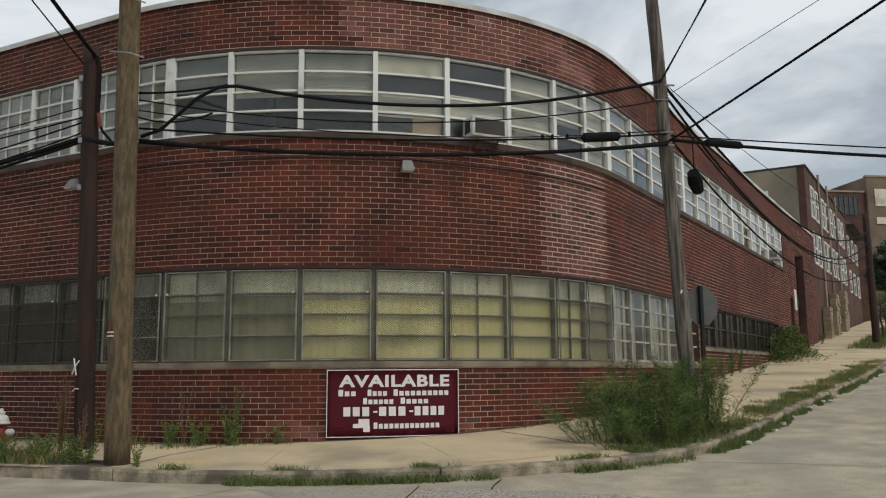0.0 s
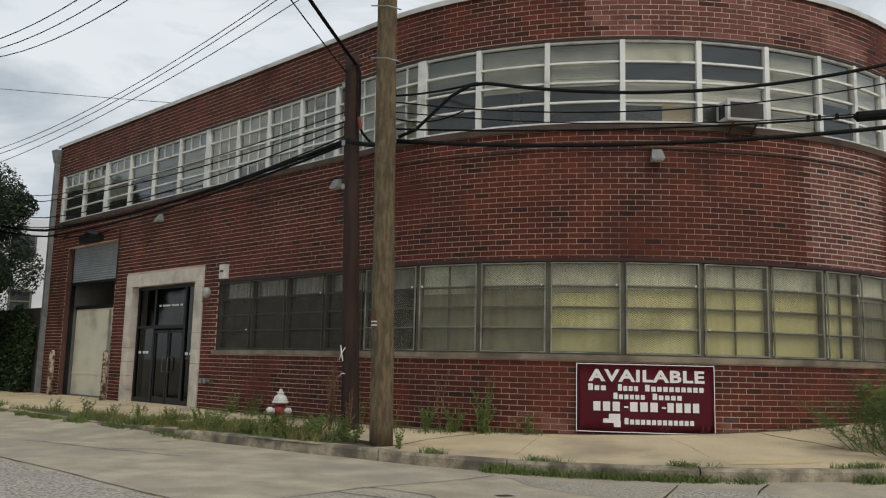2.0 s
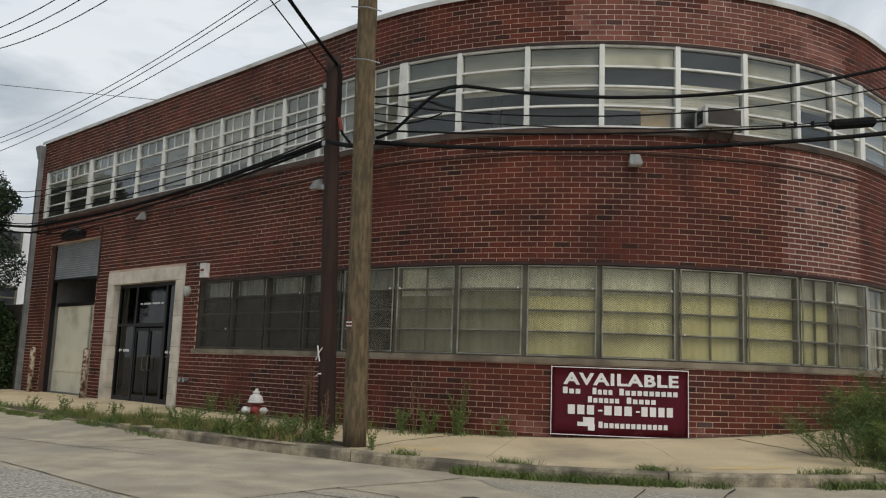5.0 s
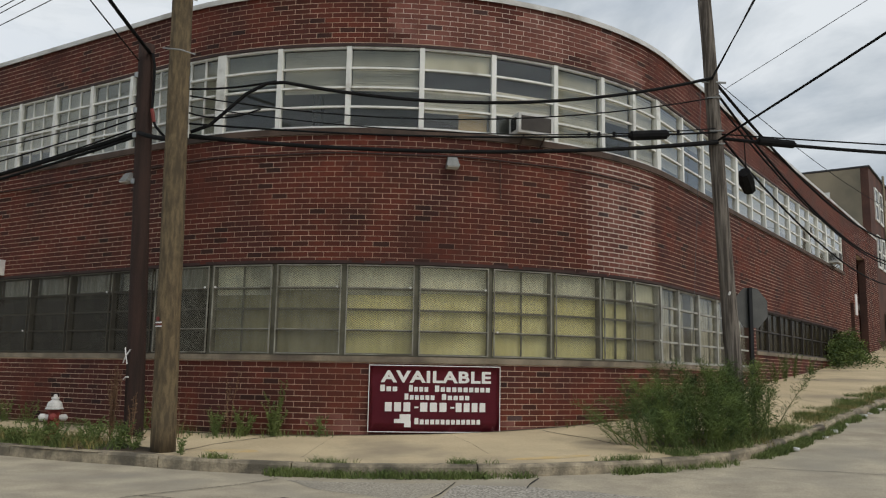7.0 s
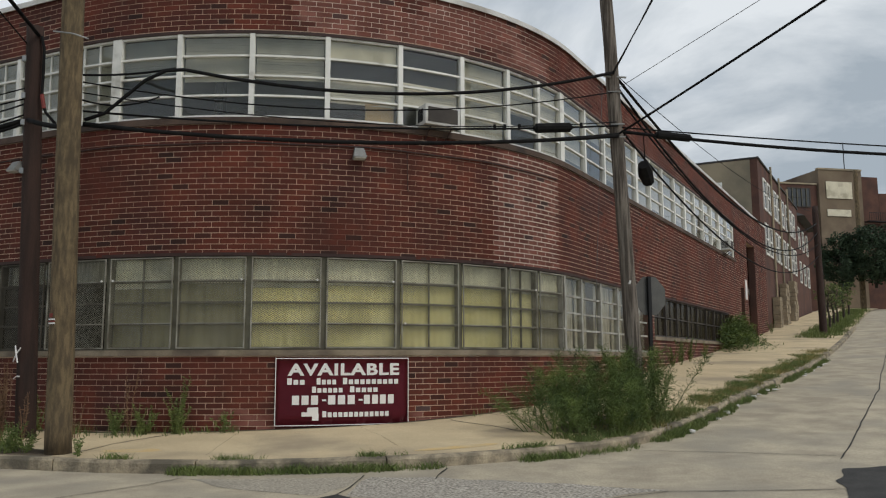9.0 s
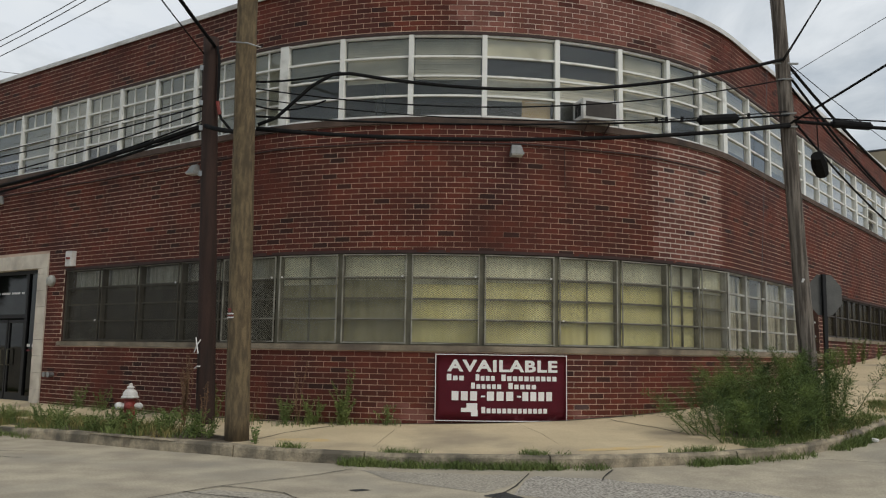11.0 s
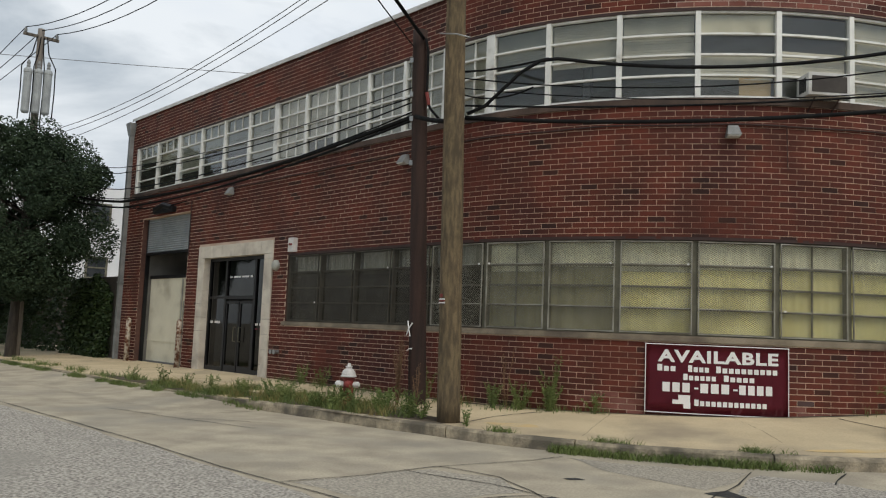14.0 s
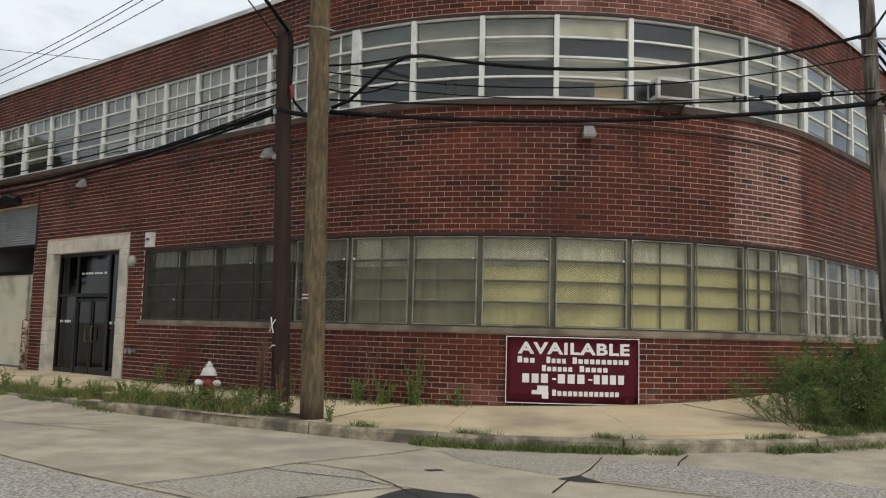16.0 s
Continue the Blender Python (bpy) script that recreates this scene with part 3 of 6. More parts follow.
def curtain(s0, s1, z0, z1, d, mat, label, folds=9, amp=0.02):
    bm = BM()
    n = folds * 4
    a = [[bm.verts.new(fp(s0 + (s1 - s0) * i / n, d + amp * math.sin(i * math.pi / 2 + 0.4) + amp * 0.6 * noise.noise(Vector((i * 0.7, s0, k))), z)) for i in range(n + 1)] for k, z in enumerate((z0, z1))]
    for i in range(n):
        bm.faces.new((a[0][i], a[0][i + 1], a[1][i + 1], a[1][i]))
    tagged(part("curtain", bm, mat, smooth=True), label, "curtain", "window curtains")


# upper band
UP = [-16.3, -14.6, -12.95, -11.35, -9.85, -8.38, -6.9, -5.45, -4.1, -2.78, -1.45, -0.12, 1.16, 2.47, 3.85, 5.26, 6.69, 8.07, 9.32, 10.36, 11.42, 12.95, 14.45, 15.95, 17.4, 18.85, 20.35, 21.95, 23.45, 25.0, 26.5, 28.05, 29.6, 31.25, 32.9]
THICK = {-16.3, -12.95, -6.9, 1.16, 11.42, 17.4, 23.45, 29.6}
for i, (a, b) in enumerate(zip(UP, UP[1:])):
    left = a < 1.0
    lab = "white-painted steel window bay on the upper floor"
    window(a, b, Z_S2, Z_H2, 4, 3 if left else 1, -0.075, M_WHITE, M_GLASS, 0.095, 0.038, lab, a in THICK, top_only=a < -7.5)
bm = BM()
cbox(bm, W2_R - 0.12, W2_R - 0.005, -0.15, -0.03, Z_S2, Z_H2)
tagged(part("window_jamb", bm, M_WHITE), "white window jamb", "window", kind="structure")
# how far each upper blind is let down (1: to the sill)
# First two blinds are added: their cream stands in for sky seen through
DROP = [0.35, 0.5, 0.8, 0.45, 0.6, 0.9, 0.95, 0.8, 0.9, 1.0, 0.95, 1.0, 0.42, 0.55, 0.52, 0.95, 0.6, 0.97, 0.55, 0.95, 0.9, 0.35, 0.85, 0.6, 0.95, 0.9, 0.95, 0.85, 0.95, 1.0, 0.9, 0.95, 0.9, 0.95]
for i, (a, b) in enumerate(zip(UP, UP[1:])):
    if a == 5.26:
        # one bay of odd parts: a tan board on top, a strip of blind, clear glass between
        h4 = (Z_H2 - Z_S2 - 0.1) / 4
        bm = BM()
        cbox(bm, a + 0.06, b - 0.06, -0.135, -0.12, Z_H2 - 0.05 - h4, Z_H2 - 0.05)
        tagged(part("window_board", bm, M_CREAM), "stained tan board behind the top window row", "board")
        blind(a + 0.06, b - 0.06, Z_S2 + 0.05 + 0.85 * h4, Z_S2 + 0.05 + 2 * h4, -0.15)
    elif a == 6.69:
        h4 = (Z_H2 - Z_S2 - 0.1) / 4
        blind(a + 0.06, b - 0.06, Z_S2 + 0.05 + h4, Z_S2 + 0.05 + 2.3 * h4, -0.15)
    elif DROP[i] > 0:
        blind(a + 0.06, b - 0.06, Z_H2 - 0.06 - (Z_H2 - Z_S2 - 0.1) * DROP[i], Z_H2 - 0.05, -0.15)

# lower band
LOW = [-5.86, -4.42, -3.02, -1.6, -0.3, 1.2, 2.56, 3.9, 5.25, 6.67, 8.0, 9.24, 10.22, 11.38, 12.5, 13.9, 15.3, 16.8, 18.2]
FRW = [0.0, 0.26, 0.5, 0.74, 1.0]
for i, (a, b) in enumerate(zip(LOW, LOW[1:])):
    if a < 1.1:
        window(a, b, Z_S1, Z_H1, 4, 1, -0.12, M_OLIVEFRAME, M_GLASS_DARK, 0.08, 0.035, "grimy dark grey steel window bay behind a wire screen", False, FRW, M_GLASS_DIRTY)
        curtain(a + 0.05, b - 0.05, Z_H1 - 0.55, Z_H1 - 0.04, -0.26, M_CURTAIN_W, "pale curtain behind grimy glass", 7)
    elif a < 11.3:
        window(a, b, Z_S1, Z_H1, 4, 2 if i in (5, 9, 11) else 1, -0.12, M_GREYFRAME, M_GLASS_DIRTY, 0.10, 0.035, "grey steel window bay with a yellowed shade behind wire screen", False, FRW)
        zt = Z_H1 - 0.48 - 0.12 * rnd.random()
        curtain(a + 0.04, b - 0.04, Z_S1 + 0.02, zt, -0.165, M_CURTAIN if 3.5 < a < 10.0 else M_CURTAIN_D, "yellowed cream shade behind dusty glass", 8, 0.008)
        # Top row: reflected sky is put into the colour of a paler sheet
        curtain(a + 0.04, b - 0.04, zt + 0.004, Z_H1 - 0.03, -0.172, M_TOP_SHEEN, "paler sheet standing in for sky reflected in the top window row", 8, 0.012)
    else:
        window(a, b, Z_S1, Z_H1, 4, 1, -0.10, M_PALEFRAME if i > 12 else M_GREYFRAME, M_GLASS_DIRTY, 0.09, 0.045, "old white steel window bay with a pale curtain", i == 13, FRW)
        curtain(a + 0.05, b - (0.05 if i % 2 else 0.5), Z_S1 + 0.05, Z_H1 - 0.05, -0.28, M_CURTAIN_W, "pale hanging curtain behind dusty glass", 8, 0.03)

# expanded-metal screens in front of the lower band
def screen(s0, s1, z0, z1, d, frame, wire):
    t = thing("window_screen", fp((s0 + s1) / 2, d, z0), "expanded-metal security screen over the window", "screen", "window screens")
    A, B = fp(s0, d), fp(s1, d)
    ex = (B - A).normalized()
    W = (B - A).length
    H = z1 - z0
    bm = BM()
    cw, ch = 0.058, 0.034
    k = ch / cw
    hw = 0.0022
    nrm = Vector((ex.y, -ex.x, 0))

    def ribbon(x0, y0, x1, y1):
        p, q = A + ex * x0 + Vector((0, 0, z0 + y0)), A + ex * x1 + Vector((0, 0, z0 + y1))
        w = Vector((0, 0, hw * 1.3))
        v = [bm.verts.new(c) for c in (p - w, q - w, q + w, p + w)]
        bm.faces.new(v)
    for sg in (1, -1):
        c = -H / k - cw
        while c < W + H / k + cw:
            # line x = c + y/k (sg 1) or mirrored
            y0, y1 = 0.0, H
            xa, xb = c, c + H / k
            if xa < 0:
                y0 = -xa * k
                xa = 0
            if xb > W:
                y1 = H - (xb - W) * k
                xb = W
            if y1 > y0 and xb > xa:
                if sg == 1:
                    ribbon(xa, y0, xb, y1)
                else:
                    ribbon(W - xa, y0, W - xb, y1)
            c += cw
    part("wire_mesh", bm, wire, t)
    bm = BM()
    e = 0.020
    for x0, x1, y0, y1 in ((0, e, 0, H), (W - e, W, 0, H), (e, W - e, 0, e), (e, W - e, H - e, H), (e, W - e, H * 0.74, H * 0.74 + e * 0.8), (e, W - e, H * 0.27, H * 0.27 + e * 0.8)):
        c = [A + ex * x + nrm * dd + Vector((0, 0, z0 + y)) for y in (y0, y1) for x, dd in ((x0, 0.014), (x1, 0.014), (x1, -0.01), (x0, -0.01))]
        hexa(bm, c)
    part("screen_frame", bm, frame, t)
    for x in (0.07, W - 0.07):
        if rnd.random() < 0.45:
            bm = BM()
            p = A + ex * x + nrm * 0.02 + Vector((0, 0, z0 + H * rnd.choice((0.75, 0.75, 0.28))))
            tube(bm, [p, p + nrm * 0.02], 0.02, 8)
            part("screen_clip", bm, M_SIGNWHITE, t, "small white fixing clip")


for i, (a, b) in enumerate(zip(LOW[:13], LOW[1:14])):
    screen(a + 0.05, b - 0.05, Z_S1 + 0.02, Z_H1 - 0.03, -0.012, M_OLIVEFRAME if a < -1.0 else M_SCREENFRAME, M_MESH_DK if a < -0.5 else M_MESH)

# dark ground windows up the hill
n = 8
for i in range(n):
    a, b = DW_L + (DW_R - DW_L) * i / n, DW_L + (DW_R - DW_L) * (i + 1) / n
    window(a, b, DW_S, DW_H, 2, 2, -0.10, M_DARKFRAME, M_GLASS_DARK, 0.07, 0.04, "dark grimy steel window bay beside the sloping sidewalk")

# ---------------------------------------------------------------- garage bay and entrance
gar = tagged(thing("roller_shutter", fp(-13.5, -0.2, 4.1), "half-raised grey ribbed roller shutter in the loading bay", "shutter"))
n = 16
for i in range(n):
    bm = BM()
    z0, z1 = 4.12 + (5.28 - 4.12) * i / n, 4.12 + (5.28 - 4.12) * (i + 1) / n
    a, b = GAR[0] + 0.06, GAR[1] - 0.06
    prof = ((-0.22, z0), (-0.185, z0 + 0.015), (-0.175, (z0 + z1) / 2), (-0.19, z1 - 0.008), (-0.22, z1 - 0.004))
    r = [[bm.verts.new(fp(s, d, z)) for d, z in prof] for s in (a, b)]
    for k in range(len(prof) - 1):
        bm.faces.new((r[0][k], r[1][k], r[1][k + 1], r[0][k + 1]))
    part("slat", bm, M_SHUTTER, gar)
bm = BM()
cbox(bm, GAR[0] + 0.05, GAR[1] - 0.05, -0.25, -0.16, 4.04, 4.12)
part("bottom_bar", bm, M_BLACK, gar)
bm = BM()
cbox(bm, -14.25, -12.8, -0.02, 0.16, 5.36, 5.52)
tube(bm, [fp(-14.2, 0.1, 5.5), fp(-13.5, 0.14, 5.6), fp(-12.9, 0.1, 5.48)], 0.1, 8)
tagged(part("shutter_housing", bm, M_BLACK), "black shutter motor housing above the loading bay", "housing")
bay = tagged(thing("loading_door", fp(-13.5, -1.2, 0.45), "cream metal panel doors inside the loading bay", "door"))
for a, b in ((-15.28, -12.9), (-12.86, -11.78)):
    bm = BM()
    cbox(bm, a, b, -0.46, -0.40, 0.47, 3.25)
    part("door_leaf", bm, M_CREAM, bay)
bm = BM()
cbox(bm, -15.3, -11.76, -0.405, -0.38, 1.15, 1.18)
part("seam_trim", bm, M_CREAM, bay)
for q, zt in ((-12.72, 3.2), (-12.56, 2.5)):
    bm = BM()
    tube(bm, [fp(q, -0.36, 0.62), fp(q, -0.36, zt)], 0.022, 8)
    part("lock_rod", bm, M_PALEFRAME, bay, "pale vertical lock rod")
bm = BM()
cbox(bm, -15.3, -11.76, -0.5, -0.36, 3.25, 3.36)
part("head_rail", bm, M_BLACK, bay)
for a, b in ((GAR[0] + 0.008, GAR[0] + 0.06), (GAR[1] - 0.06, GAR[1] - 0.008)):
    bm = BM()
    cbox(bm, a, b, -0.3, -0.17, 0.4, 5.28)
    tagged(part("steel_jamb", bm, M_BLACK), "dark steel jamb of the loading bay", "door frame", kind="structure")
for a, b, nm in ((-15.55, -15.35, "wall_bay"), (-11.73, -11.5, "wall_bay")):
    bm = BM()
    cbox(bm, a, b, -4.0, -0.325, 0.3, 5.3)
    tagged(part(nm, bm, M_PLASTER), "plain bay side wall", "wall", kind="structure")
for s_ in (-15.42, -11.52):
    b_ = thing("bollard", fp(s_, 0.22, 0.42), "rusty pipe bollard with peeling white paint", "bollard", "bollards")
    bm = BM()
    p = fp(s_, 0.22, walk_z(s_, 0.2) - 0.1)
    lathe(bm, p, [(0.085, 0), (0.085, 1.45), (0.075, 1.52), (0.03, 1.56)], 12)
    part("post", bm, M_RUST, b_, smooth=True)

ent = tagged(thing("door_1", fp(-8.8, 0, 0.45), "black aluminium glazed entrance with a pale limestone surround", "door"), kind="structure")
zb = 0.40
blocks = []
for a, b in ((DOOR[0], -10.52), (-7.04, DOOR[1])):
    z = zb
    while z < 3.73:
        blocks.append((a, b, z, min(z + 0.4, 3.75)))
        z += 0.4
s = DOOR[0]
while s < DOOR[1] - 0.05:
    blocks.append((s, min(s + 0.74, DOOR[1]), 3.75, 4.11))
    s += 0.74
for a, b, z0, z1 in blocks:
    bm = BM()
    cbox(bm, a + 0.004, b - 0.004, -0.32, 0.035, z0 + 0.004, z1 - 0.004)
    part("stone", bm, M_LIME, ent)
bars = [(-10.52, -10.44, 0.45, 3.75), (-7.12, -7.04, 0.45, 3.75), (-10.44, -7.12, 3.66, 3.75), (-9.52, -9.42, 0.45, 3.66), (-7.86, -7.76, 0.45, 3.66), (-9.42, -7.86, 2.54, 2.64), (-10.44, -9.52, 0.45, 0.6), (-7.76, -7.12, 0.45, 0.6), (-10.44, -9.52, 2.56, 2.62)]
for a, b, z0, z1 in bars:
    bm = BM()
    cbox(bm, a, b, -0.26, -0.17, z0, z1)
    part("mullion", bm, M_BLACK, ent)
for a, b in ((-9.41, -8.66), (-8.62, -7.87)):
    bm = BM()
    for x0, x1, z0, z1 in ((a, a + 0.055, 0.47, 2.5), (b - 0.055, b, 0.47, 2.5), (a + 0.055, b - 0.055, 0.47, 0.66), (a + 0.055, b - 0.055, 2.42, 2.5)):
        cbox(bm, x0, x1, -0.245, -0.19, z0, z1)
    leaf = part("door_leaf", bm, M_BLACK, ent)
    bm = BM()
    x = b - 0.13 if a < -9 else a + 0.13
    tube(bm, [fp(x, -0.19, 1.35), fp(x, -0.12, 1.35), fp(x, -0.12, 1.75), fp(x, -0.19, 1.75)], 0.014, 8)
    part("door_handle", bm, M_GREYFRAME, leaf)
for a, b, z0, z1 in ((-10.44, -9.52, 0.6, 3.66), (-7.76, -7.12, 0.6, 3.66), (-9.42, -7.86, 2.64, 3.66), (-9.355, -8.715, 0.66, 2.42), (-8.565, -7.925, 0.66, 2.42)):
    bm = BM()
    bm.faces.new([bm.verts.new(fp(s, -0.215, z)) for s, z in ((a, z0), (b, z0), (b, z1), (a, z1))])
    part("pane", bm, M_GLASS_DOOR, ent).visible_shadow = False
for a, b, z0, z1, mt in ((-9.3, -8.0, 3.16, 3.21, M_SIGNWHITE), (-10.35, -9.75, 1.84, 1.91, M_SIGNWHITE), (-7.72, -7.2, 1.82, 1.89, M_SIGNWHITE), (-7.72, -7.2, 1.71, 1.75, M_SIGNRED)):
    bm = BM()
    k = 19 if b - a > 1 else 7
    for i in range(k):
        if i % 7 != 2:
            cbox(bm, a + (b - a) * i / k, a + (b - a) * (i + 0.72) / k, -0.208, -0.205, z0, z1)
    part("lettering", bm, mt, ent, "small decal lettering")
# uphill doorways
for (a, b, z0, z1), dep in ((RDOOR, 1.0), (RDOOR2, 0.5)):
    bm = BM()
    cbox(bm, a - 0.1, b + 0.1, -dep - 0.1, -dep, 1.5, z1 + 0.1)
    tagged(part("recess_door", bm, M_DARKFRAME), "dark door set back in a brick recess", "door")

# ---------------------------------------------------------------- fixtures on the wall
def flood(s, z):
    t = thing("wall_light", fp(s, 0.1, z), "grey wall-pack floodlight on the brick wall", "lamp", "wall lights")
    a = fa(s)
    M = Matrix.Translation(fp(s, 0, z)) @ Matrix.Rotation(a, 4, 'Z') @ Matrix.Diagonal((0.78, 0.78, 0.78, 1))
    bm = BM()
    hexa(bm, [M @ Vector(p) for p in ((-0.16, -0.26, -0.12), (0.16, -0.26, -0.12), (0.16, 0.0, -0.14), (-0.16, 0.0, -0.14), (-0.11, -0.10, 0.13), (0.11, -0.10, 0.13), (0.11, 0.0, 0.14), (-0.11, 0.0, 0.14))])
    part("housing", bm, M_GREYPAINT, t)
    bm = BM()
    hexa(bm, [M @ Vector(p) for p in ((-0.13, -0.24, -0.15), (0.13, -0.24, -0.15), (0.13, -0.04, -0.16), (-0.13, -0.04, -0.16), (-0.14, -0.25, -0.121), (0.14, -0.25, -0.121), (0.14, -0.03, -0.141), (-0.14, -0.03, -0.141))])
    part("lens", bm, M_COPING, t)


for s, z in ((-9.12, 5.66), (-1.25, 5.60), (5.86, 5.62)):
    flood(s, z)
bm = BM()
tube(bm, [fp(-9.0 + 0.5 * i, 0.035, 5.74 + 0.012 * math.sin(i * 1.3)) for i in range(41)], 0.016, 6)
tagged(part("conduit", bm, M_LINTEL), "thin painted conduit running along the brick wall", "pipe")
bm = BM()
tube(bm, [fp(6.80, 0.05, 5.72), fp(6.81, 0.05, 5.2), fp(6.81, 0.06, 5.02), fp(6.83, 0.05, 4.95)], 0.008, 6)
tagged(part("hanging_cable", bm, M_LINTEL), "short brown cable dangling on the wall", "cable")
bm = BM()
tube(bm, sag(fp(14.2, 0.06, 8.9), fp(13.1, 0.05, 2.3), 0.0, 10), 0.007, 5)
tagged(part("hanging_cable", bm, M_CABLE_GR), "thin pale wire down the brick wall", "cable")
bm = BM()
tube(bm, [fp(-11.65, 0.03, 5.6), fp(-11.65, 0.03, 3.9)], 0.02, 6)
tagged(part("conduit", bm, M_LINTEL), "dark conduit beside the loading bay", "pipe")

alarm = thing("alarm_box", fp(-5.62, 0.05, 3.75), "white alarm sounder box with a red strobe lens", "alarm")
bm = BM()
cbox(bm, -5.74, -5.48, 0.0, 0.12, 3.74, 4.1)
part("housing", bm, M_HYDWHITE, alarm)
bm = BM()
cbox(bm, -5.67, -5.55, 0.115, 0.15, 3.90, 3.95)
part("strobe_lens", bm, M_RED, alarm, "red strobe lens")
bell = thing("alarm_bell", fp(-6.42, 0.05, 3.4), "round grey sprinkler alarm bell on the wall", "bell")
bm = BM()
o = fp(-6.42, 0, 3.42)
ax = fp(-6.42, 1, 3.42) - o
tube(bm, [o, o + ax * 0.06, o + ax * 0.11, o + ax * 0.13], [0.14, 0.14, 0.10, 0.04], 18)
part("gong", bm, M_PALEFRAME, bell, smooth=False)
fdc = thing("pipe_inlet", fp(-6.2, 0.1, 1.15), "small twin pipe inlet on the wall by the entrance", "pipe")
for k in (-0.09, 0.09):
    bm = BM()
    o = fp(-6.2 + k, 0, 1.17)
    tube(bm, [o, o + ax * 0.1, o + ax * 0.14], [0.05, 0.05, 0.065], 10)
    part("inlet", bm, M_STEEL, fdc)

def air_con(s0, s1, z0, z1, d0, d1):
    t = thing("air_conditioner", fp((s0 + s1) / 2, 0.2, z0), "dirty white window air conditioner with dark side louvres", "air conditioner", "air conditioners")
    bm = BM()
    cbox(bm, s0, s1, d0, d1, z0, z1, 2)
    bmesh.ops.bevel(bm, geom=bm.edges[:], offset=0.012, segments=1, affect='EDGES')
    part("case", bm, M_COPING, t)
    for i in range(7):
        bm = BM()
        da, db = d0 + 0.12 + (d1 - d0 - 0.2) * i / 7, d0 + 0.12 + (d1 - d0 - 0.2) * (i + 0.6) / 7
        cbox(bm, s0 - 0.006, s0 + 0.01, da, db, z0 + 0.08, z1 - 0.08, 2)
        part("louvre", bm, M_BLACK, t)
    bm = BM()
    cbox(bm, s0 + 0.06, s1 - 0.06, d1 - 0.006, d1 + 0.006, z0 + 0.06, z1 - 0.06, 2)
    part("coil_grille", bm, M_DARKFRAME, t)
    for s in (s0 + 0.15, s1 - 0.15):
        bm = BM()
        a, b = fp(s, 0.0, z0 - 0.22), fp(s, d1 - 0.08, z0 - 0.015)
        tube(bm, [a, b], 0.014, 5)
        part("bracket", bm, M_LINTEL, t)


air_con(7.05, 7.79, 6.25, 6.66, -0.12, 0.34)
air_con(29.9, 30.6, 6.30, 6.75, -0.12, 0.36)
bm = BM()
cbox(bm, 6.02, 6.60, -0.19, -0.17, Z_S2 + 0.06, Z_S2 + 0.42)
tagged(part("plywood_board", bm, M_PLY), "tan plywood board leaning behind the window glass", "board")
bm = BM()
cbox(bm, 3.05, 3.22, -0.6, -0.4, Z_S2 - 0.3, Z_S2 + 0.9)
tagged(part("post_inside", bm, M_BLACK), "dark upright post seen behind the window", "post")
bm = BM()
cbox(bm, 35.25, 35.75, 0.0, 0.03, 4.55, 5.5)
tagged(part("wall_notice", bm, M_SIGNWHITE), "plain white notice board on the brick wall", "sign")
# drainpipe at the building's end
dp = thing("drainpipe", fp(-16.72, 0.1, 0.45), "grey painted drainpipe with a hopper at the corner", "drainpipe")
bm = BM()
cbox(bm, -16.86, -16.70, 0.005, 0.15, 0.45, 8.6)
part("pipe", bm, M_GREYPAINT, dp)
bm = BM()
a4 = [fp(s, d, z) for s, d, z in ((-16.88, 0.0, 8.4), (-16.68, 0.0, 8.4), (-16.68, 0.17, 8.4), (-16.88, 0.17, 8.4), (-16.98, 0.0, 8.85), (-16.60, 0.0, 8.85), (-16.60, 0.24, 8.85), (-16.98, 0.24, 8.85))]
hexa(bm, a4)
part("hopper", bm, M_GREYPAINT, dp)
bm = BM()
cbox(bm, -16.90, -16.66, 0.004, 0.165, 3.1, 3.16)
part("strap", bm, M_GREYPAINT, dp)

# ---------------------------------------------------------------- the banner
SG0, SG1, SGZ0, SGZ1 = 4.41, 6.85, 0.615, 1.82
ban = thing("banner_sign", fp(5.6, 0.03, SGZ0), "maroon vinyl letting banner with white lettering fixed to the brick wall", "sign")
bm = BM()
n, m = 24, 6
v = [[bm.verts.new(fp(SG0 + (SG1 - SG0) * i / n, 0.028 + 0.006 * noise.noise(Vector((i * 0.35, j * 0.7, 2))), SGZ0 + (SGZ1 - SGZ0) * j / m)) for j in range(m + 1)] for i in range(n + 1)]
for i in range(n):
    for j in range(m):
        bm.faces.new((v[i][j], v[i + 1][j], v[i + 1][j + 1], v[i][j + 1]))
bmesh.ops.solidify(bm, geom=bm.faces[:], thickness=0.004)
part("sheet", bm, M_SIGNRED, ban, smooth=True)
SW, SH = SG1 - SG0, SGZ1 - SGZ0


def sq(bm, x0, x1, y0, y1, d=0.040):
    cbox(bm, SG0 + SW * x0, SG0 + SW * x1, d, d + 0.002, SGZ1 - SH * y1, SGZ1 - SH * y0)


bm = BM()
for x0, x1, y0, y1 in ((0.002, 0.998, 0.004, 0.016), (0.002, 0.998, 0.984, 0.996), (0.002, 0.008, 0.016, 0.984), (0.992, 0.998, 0.016, 0.984)):
    sq(bm, x0, x1, y0, y1)
part("border", bm, M_SIGNWHITE, ban)


